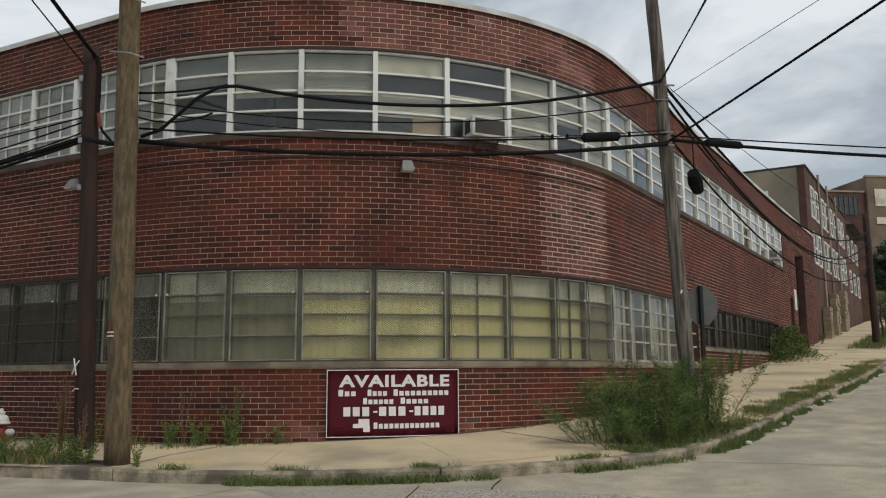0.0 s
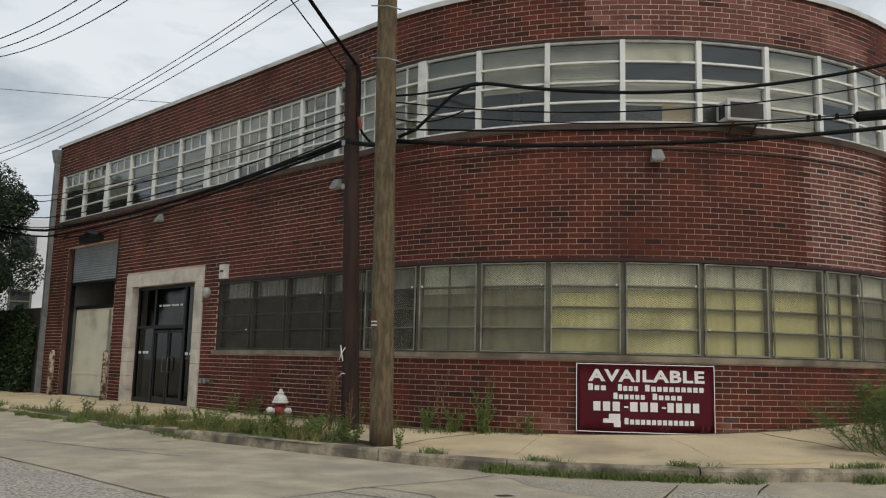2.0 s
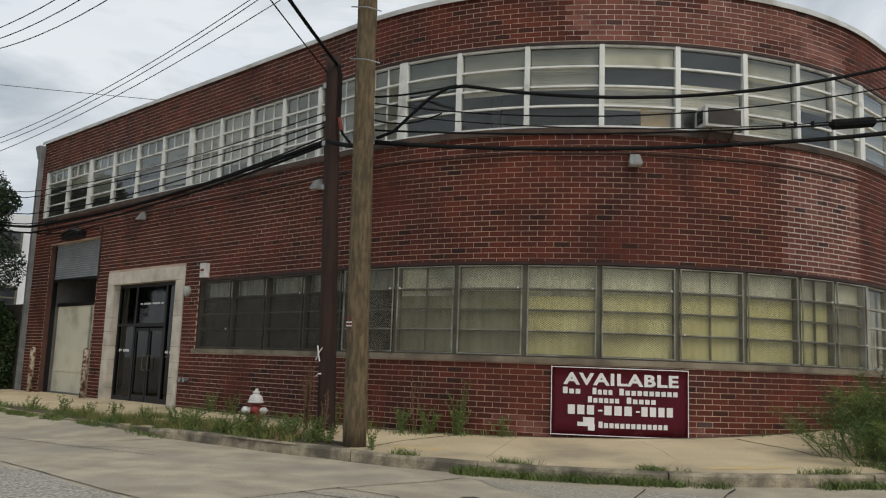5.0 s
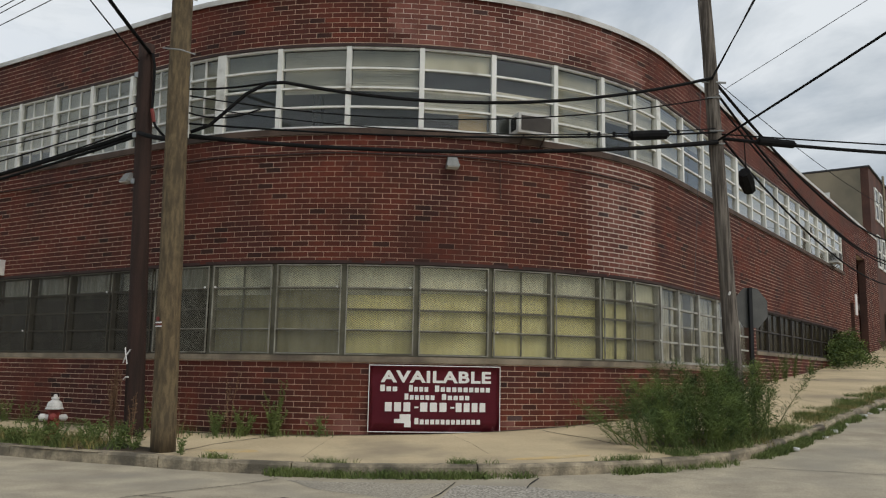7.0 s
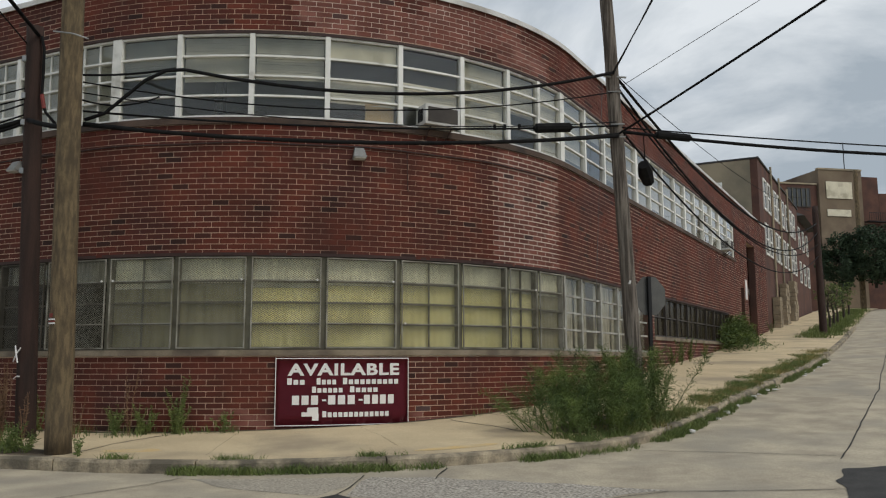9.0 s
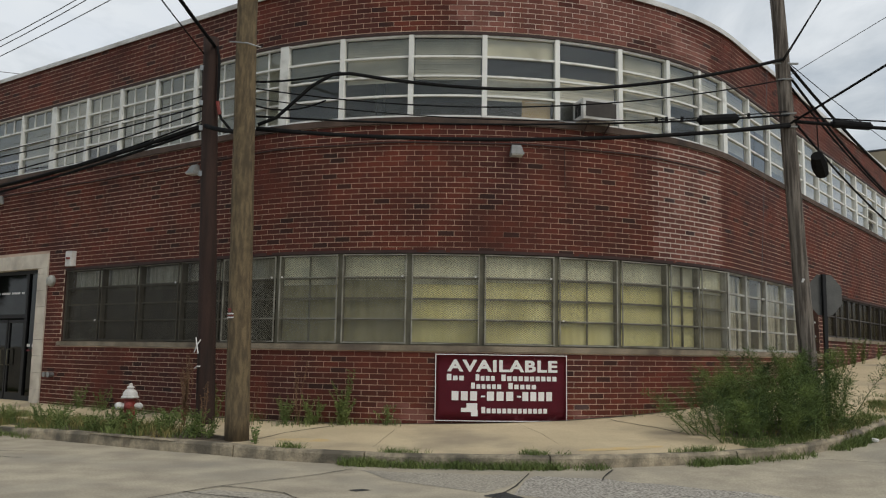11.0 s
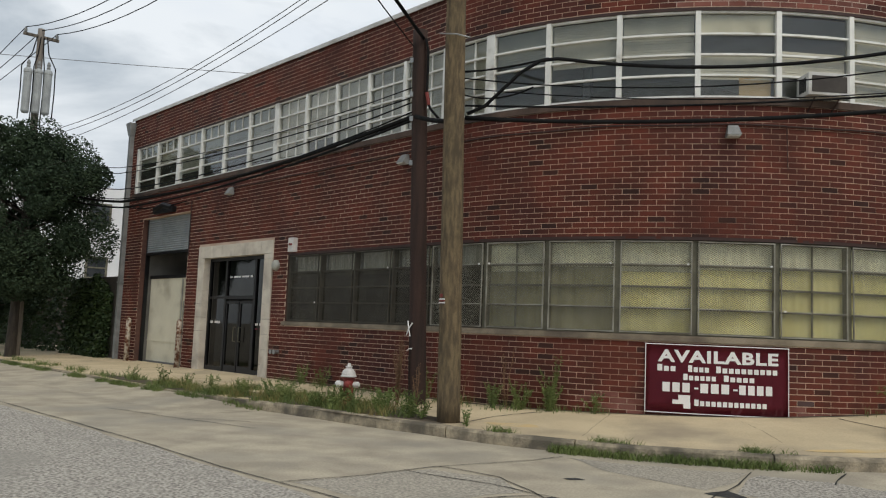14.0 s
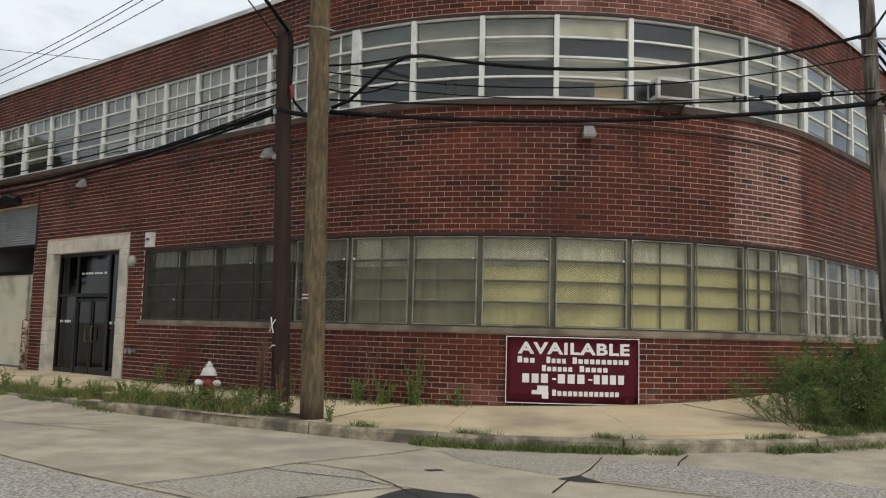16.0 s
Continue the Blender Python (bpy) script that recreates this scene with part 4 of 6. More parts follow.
def letters(txt, x0, x1, y0, y1):
    cu = bpy.data.curves.new("text", 'FONT')
    cu.body, cu.size, cu.offset, cu.space_character, cu.resolution_u = txt, 1.0, 0.036, 1.10, 4
    t = new("text_source", cu)
    dg = bpy.context.evaluated_depsgraph_get()
    me = bpy.data.meshes.new_from_object(t.evaluated_get(dg))
    bpy.data.objects.remove(t)
    xs, ys = [p.co.x for p in me.vertices], [p.co.y for p in me.vertices]
    ax0, ax1, ay0, ay1 = min(xs), max(xs), min(ys), max(ys)
    bm = BM()
    bm.from_mesh(me)
    for p in bm.verts:
        fx, fy = (p.co.x - ax0) / (ax1 - ax0), (p.co.y - ay0) / (ay1 - ay0)
        p.co = fp(SG0 + SW * (x0 + (x1 - x0) * fx), 0.041, SGZ1 - SH * (y1 - (y1 - y0) * fy))
    part("lettering", bm, M_SIGNWHITE, ban)


letters("AVAILABLE", 0.09, 0.922, 0.085, 0.265)
# each line of the name, number and address as small plain bars, one for a character
for x0, x1, y0, y1, n, low in ((0.088, 0.225, 0.300, 0.395, 3, 0.26), (0.300, 0.452, 0.300, 0.395, 4, 0.26), (0.492, 0.925, 0.300, 0.395, 10, 0.26), (0.268, 0.500, 0.425, 0.515, 6, 0.26), (0.545, 0.765, 0.425, 0.515, 5, 0.26), (0.125, 0.330, 0.555, 0.690, 3, 0.0), (0.385, 0.600, 0.555, 0.690, 3, 0.0), (0.650, 0.895, 0.555, 0.690, 4, 0.0), (0.345, 0.850, 0.785, 0.875, 13, 0.22)):
    w = (x1 - x0) / n
    for i in range(n):
        bm = BM()
        sq(bm, x0 + w * i, x0 + w * (i + 0.74), y0 + (y1 - y0) * (0.0 if i == 0 else low), y1)
        part("text_bar", bm, M_SIGNWHITE, ban)
for x0, x1 in ((0.342, 0.372), (0.610, 0.640)):
    bm = BM()
    sq(bm, x0, x1, 0.615, 0.640)
    part("text_bar", bm, M_SIGNWHITE, ban)
bm = BM()
for x0, x1, y0, y1 in ((0.195, 0.27, 0.80, 0.86), (0.235, 0.315, 0.73, 0.83), (0.27, 0.318, 0.83, 0.92)):
    sq(bm, x0, x1, y0, y1)
part("emblem", bm, M_SIGNWHITE, ban, "plain white emblem shape")

# ---------------------------------------------------------------- poles
def pole(name, pts, radii, mat, label):
    t = thing(name, pts[0], label, "utility pole", "utility poles")
    bm = BM()
    P = [Vector(pts[0]).lerp(Vector(pts[1]), i / 24) for i in range(25)]
    P = [p + Vector((0.012 * noise.noise(Vector((p.z * 0.7, 1, 5))), 0.012 * noise.noise(Vector((p.z * 0.7, 7, 5))), 0)) for p in P]
    R = [radii[0] + (radii[1] - radii[0]) * (i / 24) + 0.006 * noise.noise(Vector((i * 0.9, radii[0] * 50, 0))) for i in range(25)]
    tube(bm, P, R, 18)
    part("shaft", bm, mat, t, smooth=True)
    return t


T0, T1 = Vector((-5.10, 13.29, 0.25)), Vector((-5.33, 13.20, 12.6))
D0, D1 = Vector((-6.50, 15.41, 0.3)), Vector((-6.74, 15.31, 7.95))
R0, R1 = Vector((4.49, 15.46, 0.5)), Vector((4.07, 15.62, 10.3))


def on(a, b, z):
    return a.lerp(b, (z - a.z) / (b.z - a.z))


pt = pole("utility_pole", (T0, T1), (0.197, 0.153), M_POLE, "thick yellowish-brown weathered wooden utility pole at the kerb")
pd = pole("utility_pole", (D0, D1), (0.175, 0.150), M_POLE_DK, "short dark creosoted wooden pole stub near the wall")
pr = pole("utility_pole", (R0, R1), (0.152, 0.118), M_POLE_GR, "leaning grey splintered wooden utility pole among weeds")
for c0, mt, z, hh in ((T0, M_SIGNWHITE, 2.35, 0.02), (T0, M_RED, 2.38, 0.02), (T0, M_SIGNWHITE, 2.41, 0.02), (T0, M_RED, 2.47, 0.06)):
    c = on(T0, T1, z)
    bm = BM()
    n0, n1 = (1, 3) if hh > 0.05 else (0, 4)
    for i in range(n0, n1):
        a0, a1 = radians(205 + 14 * i), radians(205 + 14 * (i + 1))
        bm.faces.new([bm.verts.new(c + Vector((0.199 * math.cos(a), 0.199 * math.sin(a), dz))) for a, dz in ((a0, -hh / 2), (a1, -hh / 2), (a1, hh / 2), (a0, hh / 2))])
    part("tag", bm, mt, pt, "small pole tag")
for z in (6.95, 7.9):
    bm = BM()
    c = on(T0, T1, z)
    tube(bm, [c + Vector((-0.22, -0.2, 0.03)), c + Vector((0.1, -0.24, -0.02)), c + Vector((0.3, -0.1, -0.05))], 0.012, 6)
    part("bolt_wire", bm, M_STEEL, pt)
c = on(D0, D1, 1.75)
for a, b in (((-0.16, -0.14, 0.3), (-0.08, -0.2, 0.0)), ((-0.19, -0.12, 0.02), (-0.04, -0.2, 0.26)), ((-0.16, -0.14, -0.28), (-0.03, -0.2, -0.24))):
    bm = BM()
    tube(bm, [c + Vector(a), (c + Vector(a)).lerp(c + Vector(b), 0.5) + Vector((0, -0.02, 0.02)), c + Vector(b)], 0.013, 5)
    part("ribbon", bm, M_SIGNWHITE, pd, "torn white ribbon")
for z in (5.2, 6.1, 6.6, 7.3):
    bm = BM()
    c = on(D0, D1, z)
    box(bm, c + Vector((-0.12, -0.12, 0)), (0.07, 0.07, 0.10))
    part("bracket", bm, M_STEEL, pd)
bm = BM()
c = on(R0, R1, 7.2)
tube(bm, [c + Vector((-0.2, -0.1, 0.02)), c + Vector((0.25, -0.1, 0.0))], 0.02, 6)
part("insulator_bolt", bm, M_STEEL, pr)
for z in (6.0, 6.25, 6.9):
    bm = BM()
    c = on(R0, R1, z)
    tube(bm, [c + Vector((-0.13, -0.12, 0.0)), c + Vector((0.13, -0.14, 0.0))], 0.016, 6)
    part("clamp", bm, M_STEEL, pr)
bm = BM()
c = on(R0, R1, 3.2)
tube(bm, [c + Vector((-0.02, -0.13, -0.03)), c + Vector((0.0, -0.15, 0.03))], 0.02, 6)
part("marker", bm, M_SIGNWHITE, pr)

# far poles
XP = Vector((-25.2, 23.3, 0.2))
px = pole("utility_pole", (XP, XP + Vector((-0.1, 0.0, 12.3))), (0.17, 0.12), M_POLE_PALE, "distant wooden utility pole with grey transformer cans")
for k, (dx, dy) in enumerate(((-0.06, -0.46), (0.20, -0.23), (0.44, -0.01))):
    bm = BM()
    lathe(bm, XP + Vector((dx - 0.02, dy, 9.0)), [(0.11, 0), (0.14, 0.06), (0.14, 1.5), (0.155, 1.51), (0.155, 1.58), (0.13, 1.65), (0.05, 1.71)], 14)
    can = part("transformer_can", bm, M_CAN, px, "pale grey transformer can", smooth=False)
    bm = BM()
    lathe(bm, XP + Vector((dx - 0.02, dy, 10.69)), [(0.05, 0), (0.07, 0.06), (0.05, 0.12), (0.07, 0.18), (0.03, 0.3)], 8)
    part("bushing", bm, M_GREYPAINT, can)
for dx, dy in ((-0.24, -0.62), (0.07, -0.36), (0.33, -0.13), (0.60, 0.13)):
    bm = BM()
    q = XP + Vector((dx, dy, 0))
    tube(bm, [q + Vector((0, 0, 8.75)), q + Vector((0.03, 0, 9.8)), q + Vector((0, 0, 10.75)), XP + Vector((dx * 0.5, dy * 0.5, 11.3)), XP + Vector((dx * 0.3, dy * 0.3, 11.95))], 0.022, 6)
    part("riser_cable", bm, M_CABLE, px)
bm = BM()
box(bm, XP + Vector((-0.08, 0, 12.0)), (1.25, 0.1, 0.1), radians(62))
part("crossarm", bm, M_POLE_GR, px)
for k in (-0.55, 0.0, 0.55):
    bm = BM()
    lathe(bm, XP + Vector((-0.08 + k * math.cos(radians(62)), k * math.sin(radians(62)), 12.06)), [(0.05, 0), (0.06, 0.08), (0.03, 0.2)], 8)
    part("insulator", bm, M_GREYPAINT, px)
FP0 = Vector((21.4, 41.3, 2.6))
pf = pole("utility_pole", (FP0, Vector((21.6, 41.8, 9.6))), (0.19, 0.15), M_POLE_DK, "dark wooden utility pole up the hill on the grass verge")
pole("utility_pole", (Vector((47.85, 84.0, 6.5)), Vector((48.15, 84.4, 21.5))), (0.3, 0.22), M_POLE, "far greenish wooden utility pole beyond the houses")

# ---------------------------------------------------------------- cables
def cable(pts, r, mat=None, label="black overhead cable between wooden poles"):
    bm = BM()
    tube(bm, pts, r, 6)
    return tagged(part("overhead_cable", bm, mat or M_CABLE, smooth=True), label, "cable", "overhead cables")


tz, dz, rz_ = (lambda z: on(T0, T1, z)), (lambda z: on(D0, D1, z)), (lambda z: on(R0, R1, z))
F_ = Vector((0, -0.2, 0))
cable(sag(dz(6.12) + F_, tz(5.60) - F_ * 0.3 + Vector((0, 0.35, 0)), 0.05, 6), 0.045)
cable(sag(tz(5.60) + Vector((0.1, 0.3, 0)), rz_(6.02) + F_ * 0.7, 0.22), 0.036)
cable(sag(tz(5.63) + Vector((0.1, 0.3, 0)), rz_(6.06) + F_ * 0.7, 0.26), 0.02)
cable(sag(tz(5.82) + Vector((0.1, 0.28, 0)), rz_(6.22) + F_ * 0.7, 0.16), 0.018)
up = [tz(5.62) + Vector((0.2, 0.1, 0)), tz(5.75) + Vector((0.5, 0.15, 0)), Vector((-4.05, 13.25, 6.25)), Vector((-3.72, 13.3, 6.45))]
cable(up + sag(Vector((-3.45, 13.4, 6.50)), rz_(7.29) + F_ * 0.6, 0.42, 16), 0.030)
cable(sag(tz(6.42) + Vector((0.1, 0.25, 0)), Vector((-3.6, 13.4, 6.52)), 0.04, 6), 0.018)
cable(sag(tz(6.3) + Vector((0.1, 0.25, 0)), rz_(6.9) + F_ * 0.6, 0.42), 0.012)
cable(sag(tz(6.0) + Vector((0.1, 0.25, 0)), Vector((-3.9, 13.6, 6.1)), 0.12, 8), 0.014)
cable(sag(tz(6.12) + Vector((0.1, 0.25, 0)), rz_(6.3) + F_ * 0.6, 0.28), 0.010)
# splice cases on the cables
def splice(a, b, r):
    t = thing("cable_splice_case", a, "black ribbed cable splice case hung on the cable", "splice case", "splice cases")
    a, b = Vector(a), Vector(b)
    bm = BM()
    tube(bm, [a.lerp(b, k) for k in (0, 0.04, 0.06, 0.94, 0.96, 1)], [r * 0.5, r * 0.6, r, r, r * 0.6, r * 0.5], 10)
    part("case", bm, M_CABLE, t)


g0, g1 = tz(5.82) + Vector((0.1, 0.28, 0)), rz_(6.22) + F_ * 0.7
_sp = sag(g0, g1, 0.16, 100)
splice(_sp[82], _sp[90], 0.09)
for k in (74, 76.5, 79, 92):
    bm = BM()
    c = _sp[int(k)]
    box(bm, c + Vector((0, 0, 0.03)), (0.05, 0.04, 0.1))
    tagged(part("cable_clip", bm, M_CABLE), "small black clip on the overhead cable", "clip", "cable clips")
E1_, E2_ = rz_(6.12) + F_ * 0.5, Vector((13.2, 16.4, 5.9))
rc = sag(E1_, E2_, 0.12, 60)
cable(rc[::4], 0.032)
cable(sag(E1_ + Vector((0, 0, 0.08)), E2_ + Vector((0, 0, 0.12)), 0.05), 0.014)
splice(rc[5] + Vector((0, 0, 0.02)), rc[10] + Vector((0, 0, 0.02)), 0.075)
cable(sag(rz_(6.05) + F_, Vector((8.0, 6.2, 7.70)), 0.05), 0.022)
cable(sag(rz_(7.3), Vector((3.25, 4.0, 7.1)), 0.05), 0.012)
cable(sag(rz_(7.25), Vector((3.08, 4.0, 7.05)), 0.07), 0.008)
cable(sag(rz_(6.95), Vector((7.6, 5.0, 7.4)), 0.0), 0.006, M_CABLE_GR)
FT = Vector((21.6, 41.7, 8.9))
for k, (za, zb_, sg, r) in enumerate(((7.25, 8.7, 1.5, 0.03), (7.05, 8.2, 1.9, 0.026), (6.85, 7.6, 1.6, 0.02), (6.2, 7.0, 1.7, 0.022), (7.3, 9.3, 0.6, 0.008))):
    cable(sag(rz_(za) + Vector((0.1, 0.05, 0)), Vector((21.55, 41.6, zb_)), sg, 22), r)
bx = thing("cable_terminal_box", rz_(5.3) + Vector((0.5, 0.5, 0)), "black terminal box hanging from the cable bundle", "terminal box")
bm = BM()
o = rz_(5.5) + Vector((0.74, 0.75, 0.0))
tube(bm, [o + Vector((-0.1, -0.2, 0.12)), o, o + Vector((0.12, 0.22, -0.14))], [0.11, 0.155, 0.12], 8)
part("case", bm, M_CABLE, bx)
bm = BM()
tube(bm, [o + Vector((0, 0, 0.1)), o + Vector((-0.05, -0.1, 0.8))], 0.012, 5)
part("hanger", bm, M_CABLE, bx)
# to the near side of the street
cable(sag(dz(7.75) + Vector((0.12, -0.1, 0)), Vector((-5.75, 7.2, 8.15)), 0.1), 0.034)
cable(sag(dz(7.6) + Vector((-0.1, -0.1, 0)), Vector((-6.2, 7.2, 8.2)), 0.06), 0.012)
cable([dz(7.74) + Vector((0.17, -0.1, 0)), dz(7.5) + Vector((0.22, -0.1, 0)), dz(7.0) + Vector((0.22, -0.12, 0)), dz(6.5) + Vector((0.2, -0.12, 0)), dz(6.28) + Vector((0.28, -0.12, 0)), dz(6.1) + Vector((0.5, -0.25, -0.05))], 0.028)
bm = BM()
tube(bm, [dz(6.62) + Vector((0.205, -0.13, 0)), dz(6.36) + Vector((0.25, -0.13, 0))], 0.036, 8)
tagged(part("cable_sleeve", bm, M_RED), "red sleeve on the black cable", "sleeve")
# along the left wall
for za, zb_, dd, r, sg in ((6.15, 5.92, 0.45, 0.045, 0.25), (6.08, 5.72, 0.4, 0.03, 0.25), (6.55, 6.9, 0.6, 0.014, 0.2), (6.75, 7.1, 0.6, 0.012, 0.25), (6.45, 6.35, 0.5, 0.016, 0.3), (6.25, 6.0, 0.55, 0.016, 0.35)):
    a, b = dz(za) + Vector((-0.1, -0.1, 0)), fp(-16.3, dd, zb_)
    cable(sag(a, b, sg) + sag(b, XP + Vector((0, 0, zb_ + 0.7)), 0.2, 8)[1:], r)
cable(sag(fp(-16.3, 0.3, 5.75), fp(-12.0, 0.05, 5.62), 0.12), 0.02)
# high lines from the tall pole to the transformer pole
for za, zb_, o, sg in ((9.62, 8.1, 0.0, 0.75), (9.72, 8.3, 0.1, 0.72), (9.2, 7.75, 0.35, 0.5)):
    cable(sag(tz(za), XP + Vector((o, 0, zb_)), sg, 16), 0.011, M_CABLE_GR)
for k, (za, o) in enumerate(((12.4, -0.55), (12.35, 0.0), (12.2, 0.55))):
    cable(sag(tz(za) + Vector((o, -0.4, 0)), XP + Vector((-0.08 + o * 0.47, o * 0.88, 12.25)), 1.2, 16), 0.016)
    cable(sag(XP + Vector((-0.08 + o * 0.47, o * 0.88, 12.25)), XP + Vector((-30, 15, 11.5)), 0.6, 10), 0.016)
cable(sag(Vector((-70, 56, 26.2)), Vector((40, 118, 32)), 1.5, 16), 0.03, M_CABLE_GR)

# ---------------------------------------------------------------- traffic sign seen from behind
ts = thing("octagonal_sign", (4.92, 16.05, 0.7), "dull grey back of an octagonal road sign on a dark post", "road sign")
bm = BM()
box(bm, (4.93, 16.05, 2.0), (0.07, 0.05, 2.75), radians(20))
part("post", bm, M_BLACK, ts)
bm = BM()
M = Matrix.Translation((4.96, 16.12, 3.0)) @ Matrix.Rotation(radians(22), 4, 'Z') @ Matrix.Rotation(radians(90), 4, 'X')
r0 = [bm.verts.new(M @ Vector((0.405 * math.cos(radians(22.5 + 45 * k)), 0.405 * math.sin(radians(22.5 + 45 * k)), 0.0))) for k in range(8)]
r1 = [bm.verts.new(M @ Vector((0.405 * math.cos(radians(22.5 + 45 * k)), 0.405 * math.sin(radians(22.5 + 45 * k)), 0.006))) for k in range(8)]
bm.faces.new(r0[::-1])
bm.faces.new(r1)
for k in range(8):
    bm.faces.new((r0[k], r0[(k + 1) % 8], r1[(k + 1) % 8], r1[k]))
part("plate", bm, surface("dull_aluminium", (0.10, 0.10, 0.095), (0.075, 0.075, 0.072), 3, 0.6, bump=0.05), ts)

# ---------------------------------------------------------------- hydrant
HP = Vector((-7.61, 14.59, walk_z(-0.36, 1.9) + 0.03))
hy = thing("fire_hydrant", HP, "dark red fire hydrant with white bonnet and caps among weeds", "hydrant")
bm = BM()
lathe(bm, HP, [(0.15, -0.08), (0.15, 0.03), (0.10, 0.05), (0.095, 0.46), (0.125, 0.48), (0.125, 0.51)], 18)
part("barrel", bm, M_RED, hy, "worn dark red barrel")
bm = BM()
lathe(bm, HP, [(0.135, 0.51), (0.155, 0.515), (0.155, 0.535), (0.135, 0.545), (0.132, 0.575), (0.118, 0.62), (0.088, 0.655), (0.06, 0.668), (0.055, 0.69), (0.07, 0.695), (0.065, 0.715), (0.035, 0.725), (0.03, 0.765), (0.012, 0.775)], 18)
part("bonnet", bm, M_HYDWHITE, hy, "white painted bonnet")
for a, r, ln in ((200, 0.066, 0.22), (20, 0.058, 0.19), (290, 0.075, 0.17)):
    dv = Vector((math.cos(radians(a)), math.sin(radians(a)), 0))
    c = HP + Vector((0, 0, 0.37))
    bm = BM()
    tube(bm, [c + dv * 0.08, c + dv * (ln - 0.08), c + dv * (ln - 0.075), c + dv * ln, c + dv * (ln + 0.035)], [r * 0.8, r * 0.8, r, r, r * 0.4], 12)
    part("nozzle_cap", bm, M_RED if a == 290 else M_HYDWHITE, hy, "nozzle cap")

# ---------------------------------------------------------------- plants
def leaf(bm, p, d, ln, w, up=None):
    d = d.normalized()
    sd = d.cross(up or Vector((rnd.uniform(-1, 1), rnd.uniform(-1, 1), rnd.uniform(-1, 1)))).normalized() * w
    a, b, c, e = p, p + d * ln * 0.5 + sd, p + d * ln, p + d * ln * 0.5 - sd
    bm.faces.new([bm.verts.new(q) for q in (a, b, c, e)])


def rv(z0=-1, z1=1):
    return Vector((rnd.uniform(-1, 1), rnd.uniform(-1, 1), rnd.uniform(z0, z1)))


def blade(bm, p, h, w, lean):
    a = rnd.uniform(0, 6.28)
    sd = Vector((math.cos(a), math.sin(a), 0)) * w
    l1 = Vector((rnd.uniform(-1, 1), rnd.uniform(-1, 1), 0)) * lean * h
    m_ = p + Vector((0, 0, h * 0.55)) + l1 * 0.35
    t = p + Vector((0, 0, h)) + l1
    v = [bm.verts.new(q) for q in (p - sd, p + sd, m_ + sd * 0.7, m_ - sd * 0.7, t)]
    bm.faces.new(v[:4])
    bm.faces.new((v[3], v[2], v[4]))


def tuft(name, spots, label, mat, hmin, hmax, n, w=0.006, spread=0.22, lean=0.5):
    bm = BM()
    for p, k in spots:
        for _ in range(int(n * k)):
            r = spread * math.sqrt(rnd.random())
            a = rnd.uniform(0, 6.28)
            blade(bm, p + Vector((r * math.cos(a), r * math.sin(a), -0.02)), rnd.uniform(hmin, hmax) * (0.6 + 0.4 * k), w, lean)
    return tagged(part(name, bm, mat), label, "grass", kind="stuff")


def weed(p, h, n, mat=None, label="leafy green weed growing at the wall foot", name="weed", spread=0.25, leafl=0.07):
    t = thing(name, p, label, "weed", "weeds")
    bm, bl = BM(), BM()
    for _ in range(n):
        a = rnd.uniform(0, 6.28)
        tip = p + Vector((math.cos(a) * spread * rnd.uniform(0.2, 1.3), math.sin(a) * spread * rnd.uniform(0.2, 1.3), h * rnd.uniform(0.6, 1.0)))
        b0 = p + Vector((math.cos(a), math.sin(a), 0)) * 0.06 * rnd.random()
        mid = b0.lerp(tip, 0.5) + rv(0, 0) * 0.05 + Vector((0, 0, h * 0.08))
        tube(bm, [b0, mid, tip], [0.006, 0.005, 0.002], 4, cap=False)
        k = int(h * 26)
        for i in range(k):
            f = 0.12 + 0.88 * i / k
            q = b0.lerp(mid, f * 2) if f < 0.5 else mid.lerp(tip, f * 2 - 1)
            for _s in range(2):
                leaf(bl, q, rv(-0.1, 0.8), leafl * rnd.uniform(0.6, 1.3) * (1.2 - 0.5 * f), leafl * 0.16)
    part("stem_mass", bm, M_WEED if mat is None else mat, t, kind="stuff")
    part("leaves", bl, mat or M_WEED, t, kind="stuff")


def at(s, d):
    return fp(s, d, walk_z(s, d))


spots, dry = [], []
for i in range(90):
    s = rnd.uniform(-22, -1.6)
    if noise.noise(Vector((s * 0.8, 3, 3))) > -0.12 or s > -6.5:
        spots.append((at(s, kerb_d(s) - rnd.uniform(0.0, 0.55)), rnd.uniform(0.3, 1.0) * (1.0 if s > -9 else 0.6)))
for i in range(34):
    s = rnd.uniform(-7.5, 1.2)
    dry.append((at(s, kerb_d(s) - rnd.uniform(0.05, 0.7)), rnd.uniform(0.3, 0.8)))
for i in range(60):
    s = rnd.uniform(-4.5, 1.55)
    spots.append((at(s, rnd.uniform(1.5, kerb_d(s) - 0.02)), rnd.uniform(0.3, 0.9)))
    if i % 3 == 0:
        dry.append((at(s, rnd.uniform(1.6, kerb_d(s) - 0.05)), rnd.uniform(0.4, 0.9)))
tuft("verge_grass", spots, "green grass and weeds along the kerb joint", M_WEED, 0.06, 0.25, 85, 0.008, 0.2, 0.8)
tuft("dry_grass", dry, "dry yellow-green grass clump on the verge by the hydrant", M_DRYGRASS, 0.08, 0.30, 80, 0.007, 0.2, 0.8)
spots = []
low = []
for i in range(420):
    s = rnd.uniform(3.6, 10.8) if i % 2 else rnd.uniform(-17, -1.6)
    if noise.noise(Vector((s * 1.1, 0.5, 2))) > (-0.3 if i % 2 else -0.12):
        low.append((at(s, kerb_d(s) + rnd.uniform(0.17, 0.30)) - Vector((0, 0, 0.13 if s > -2.5 else 0.05)), rnd.uniform(0.3, 0.9)))
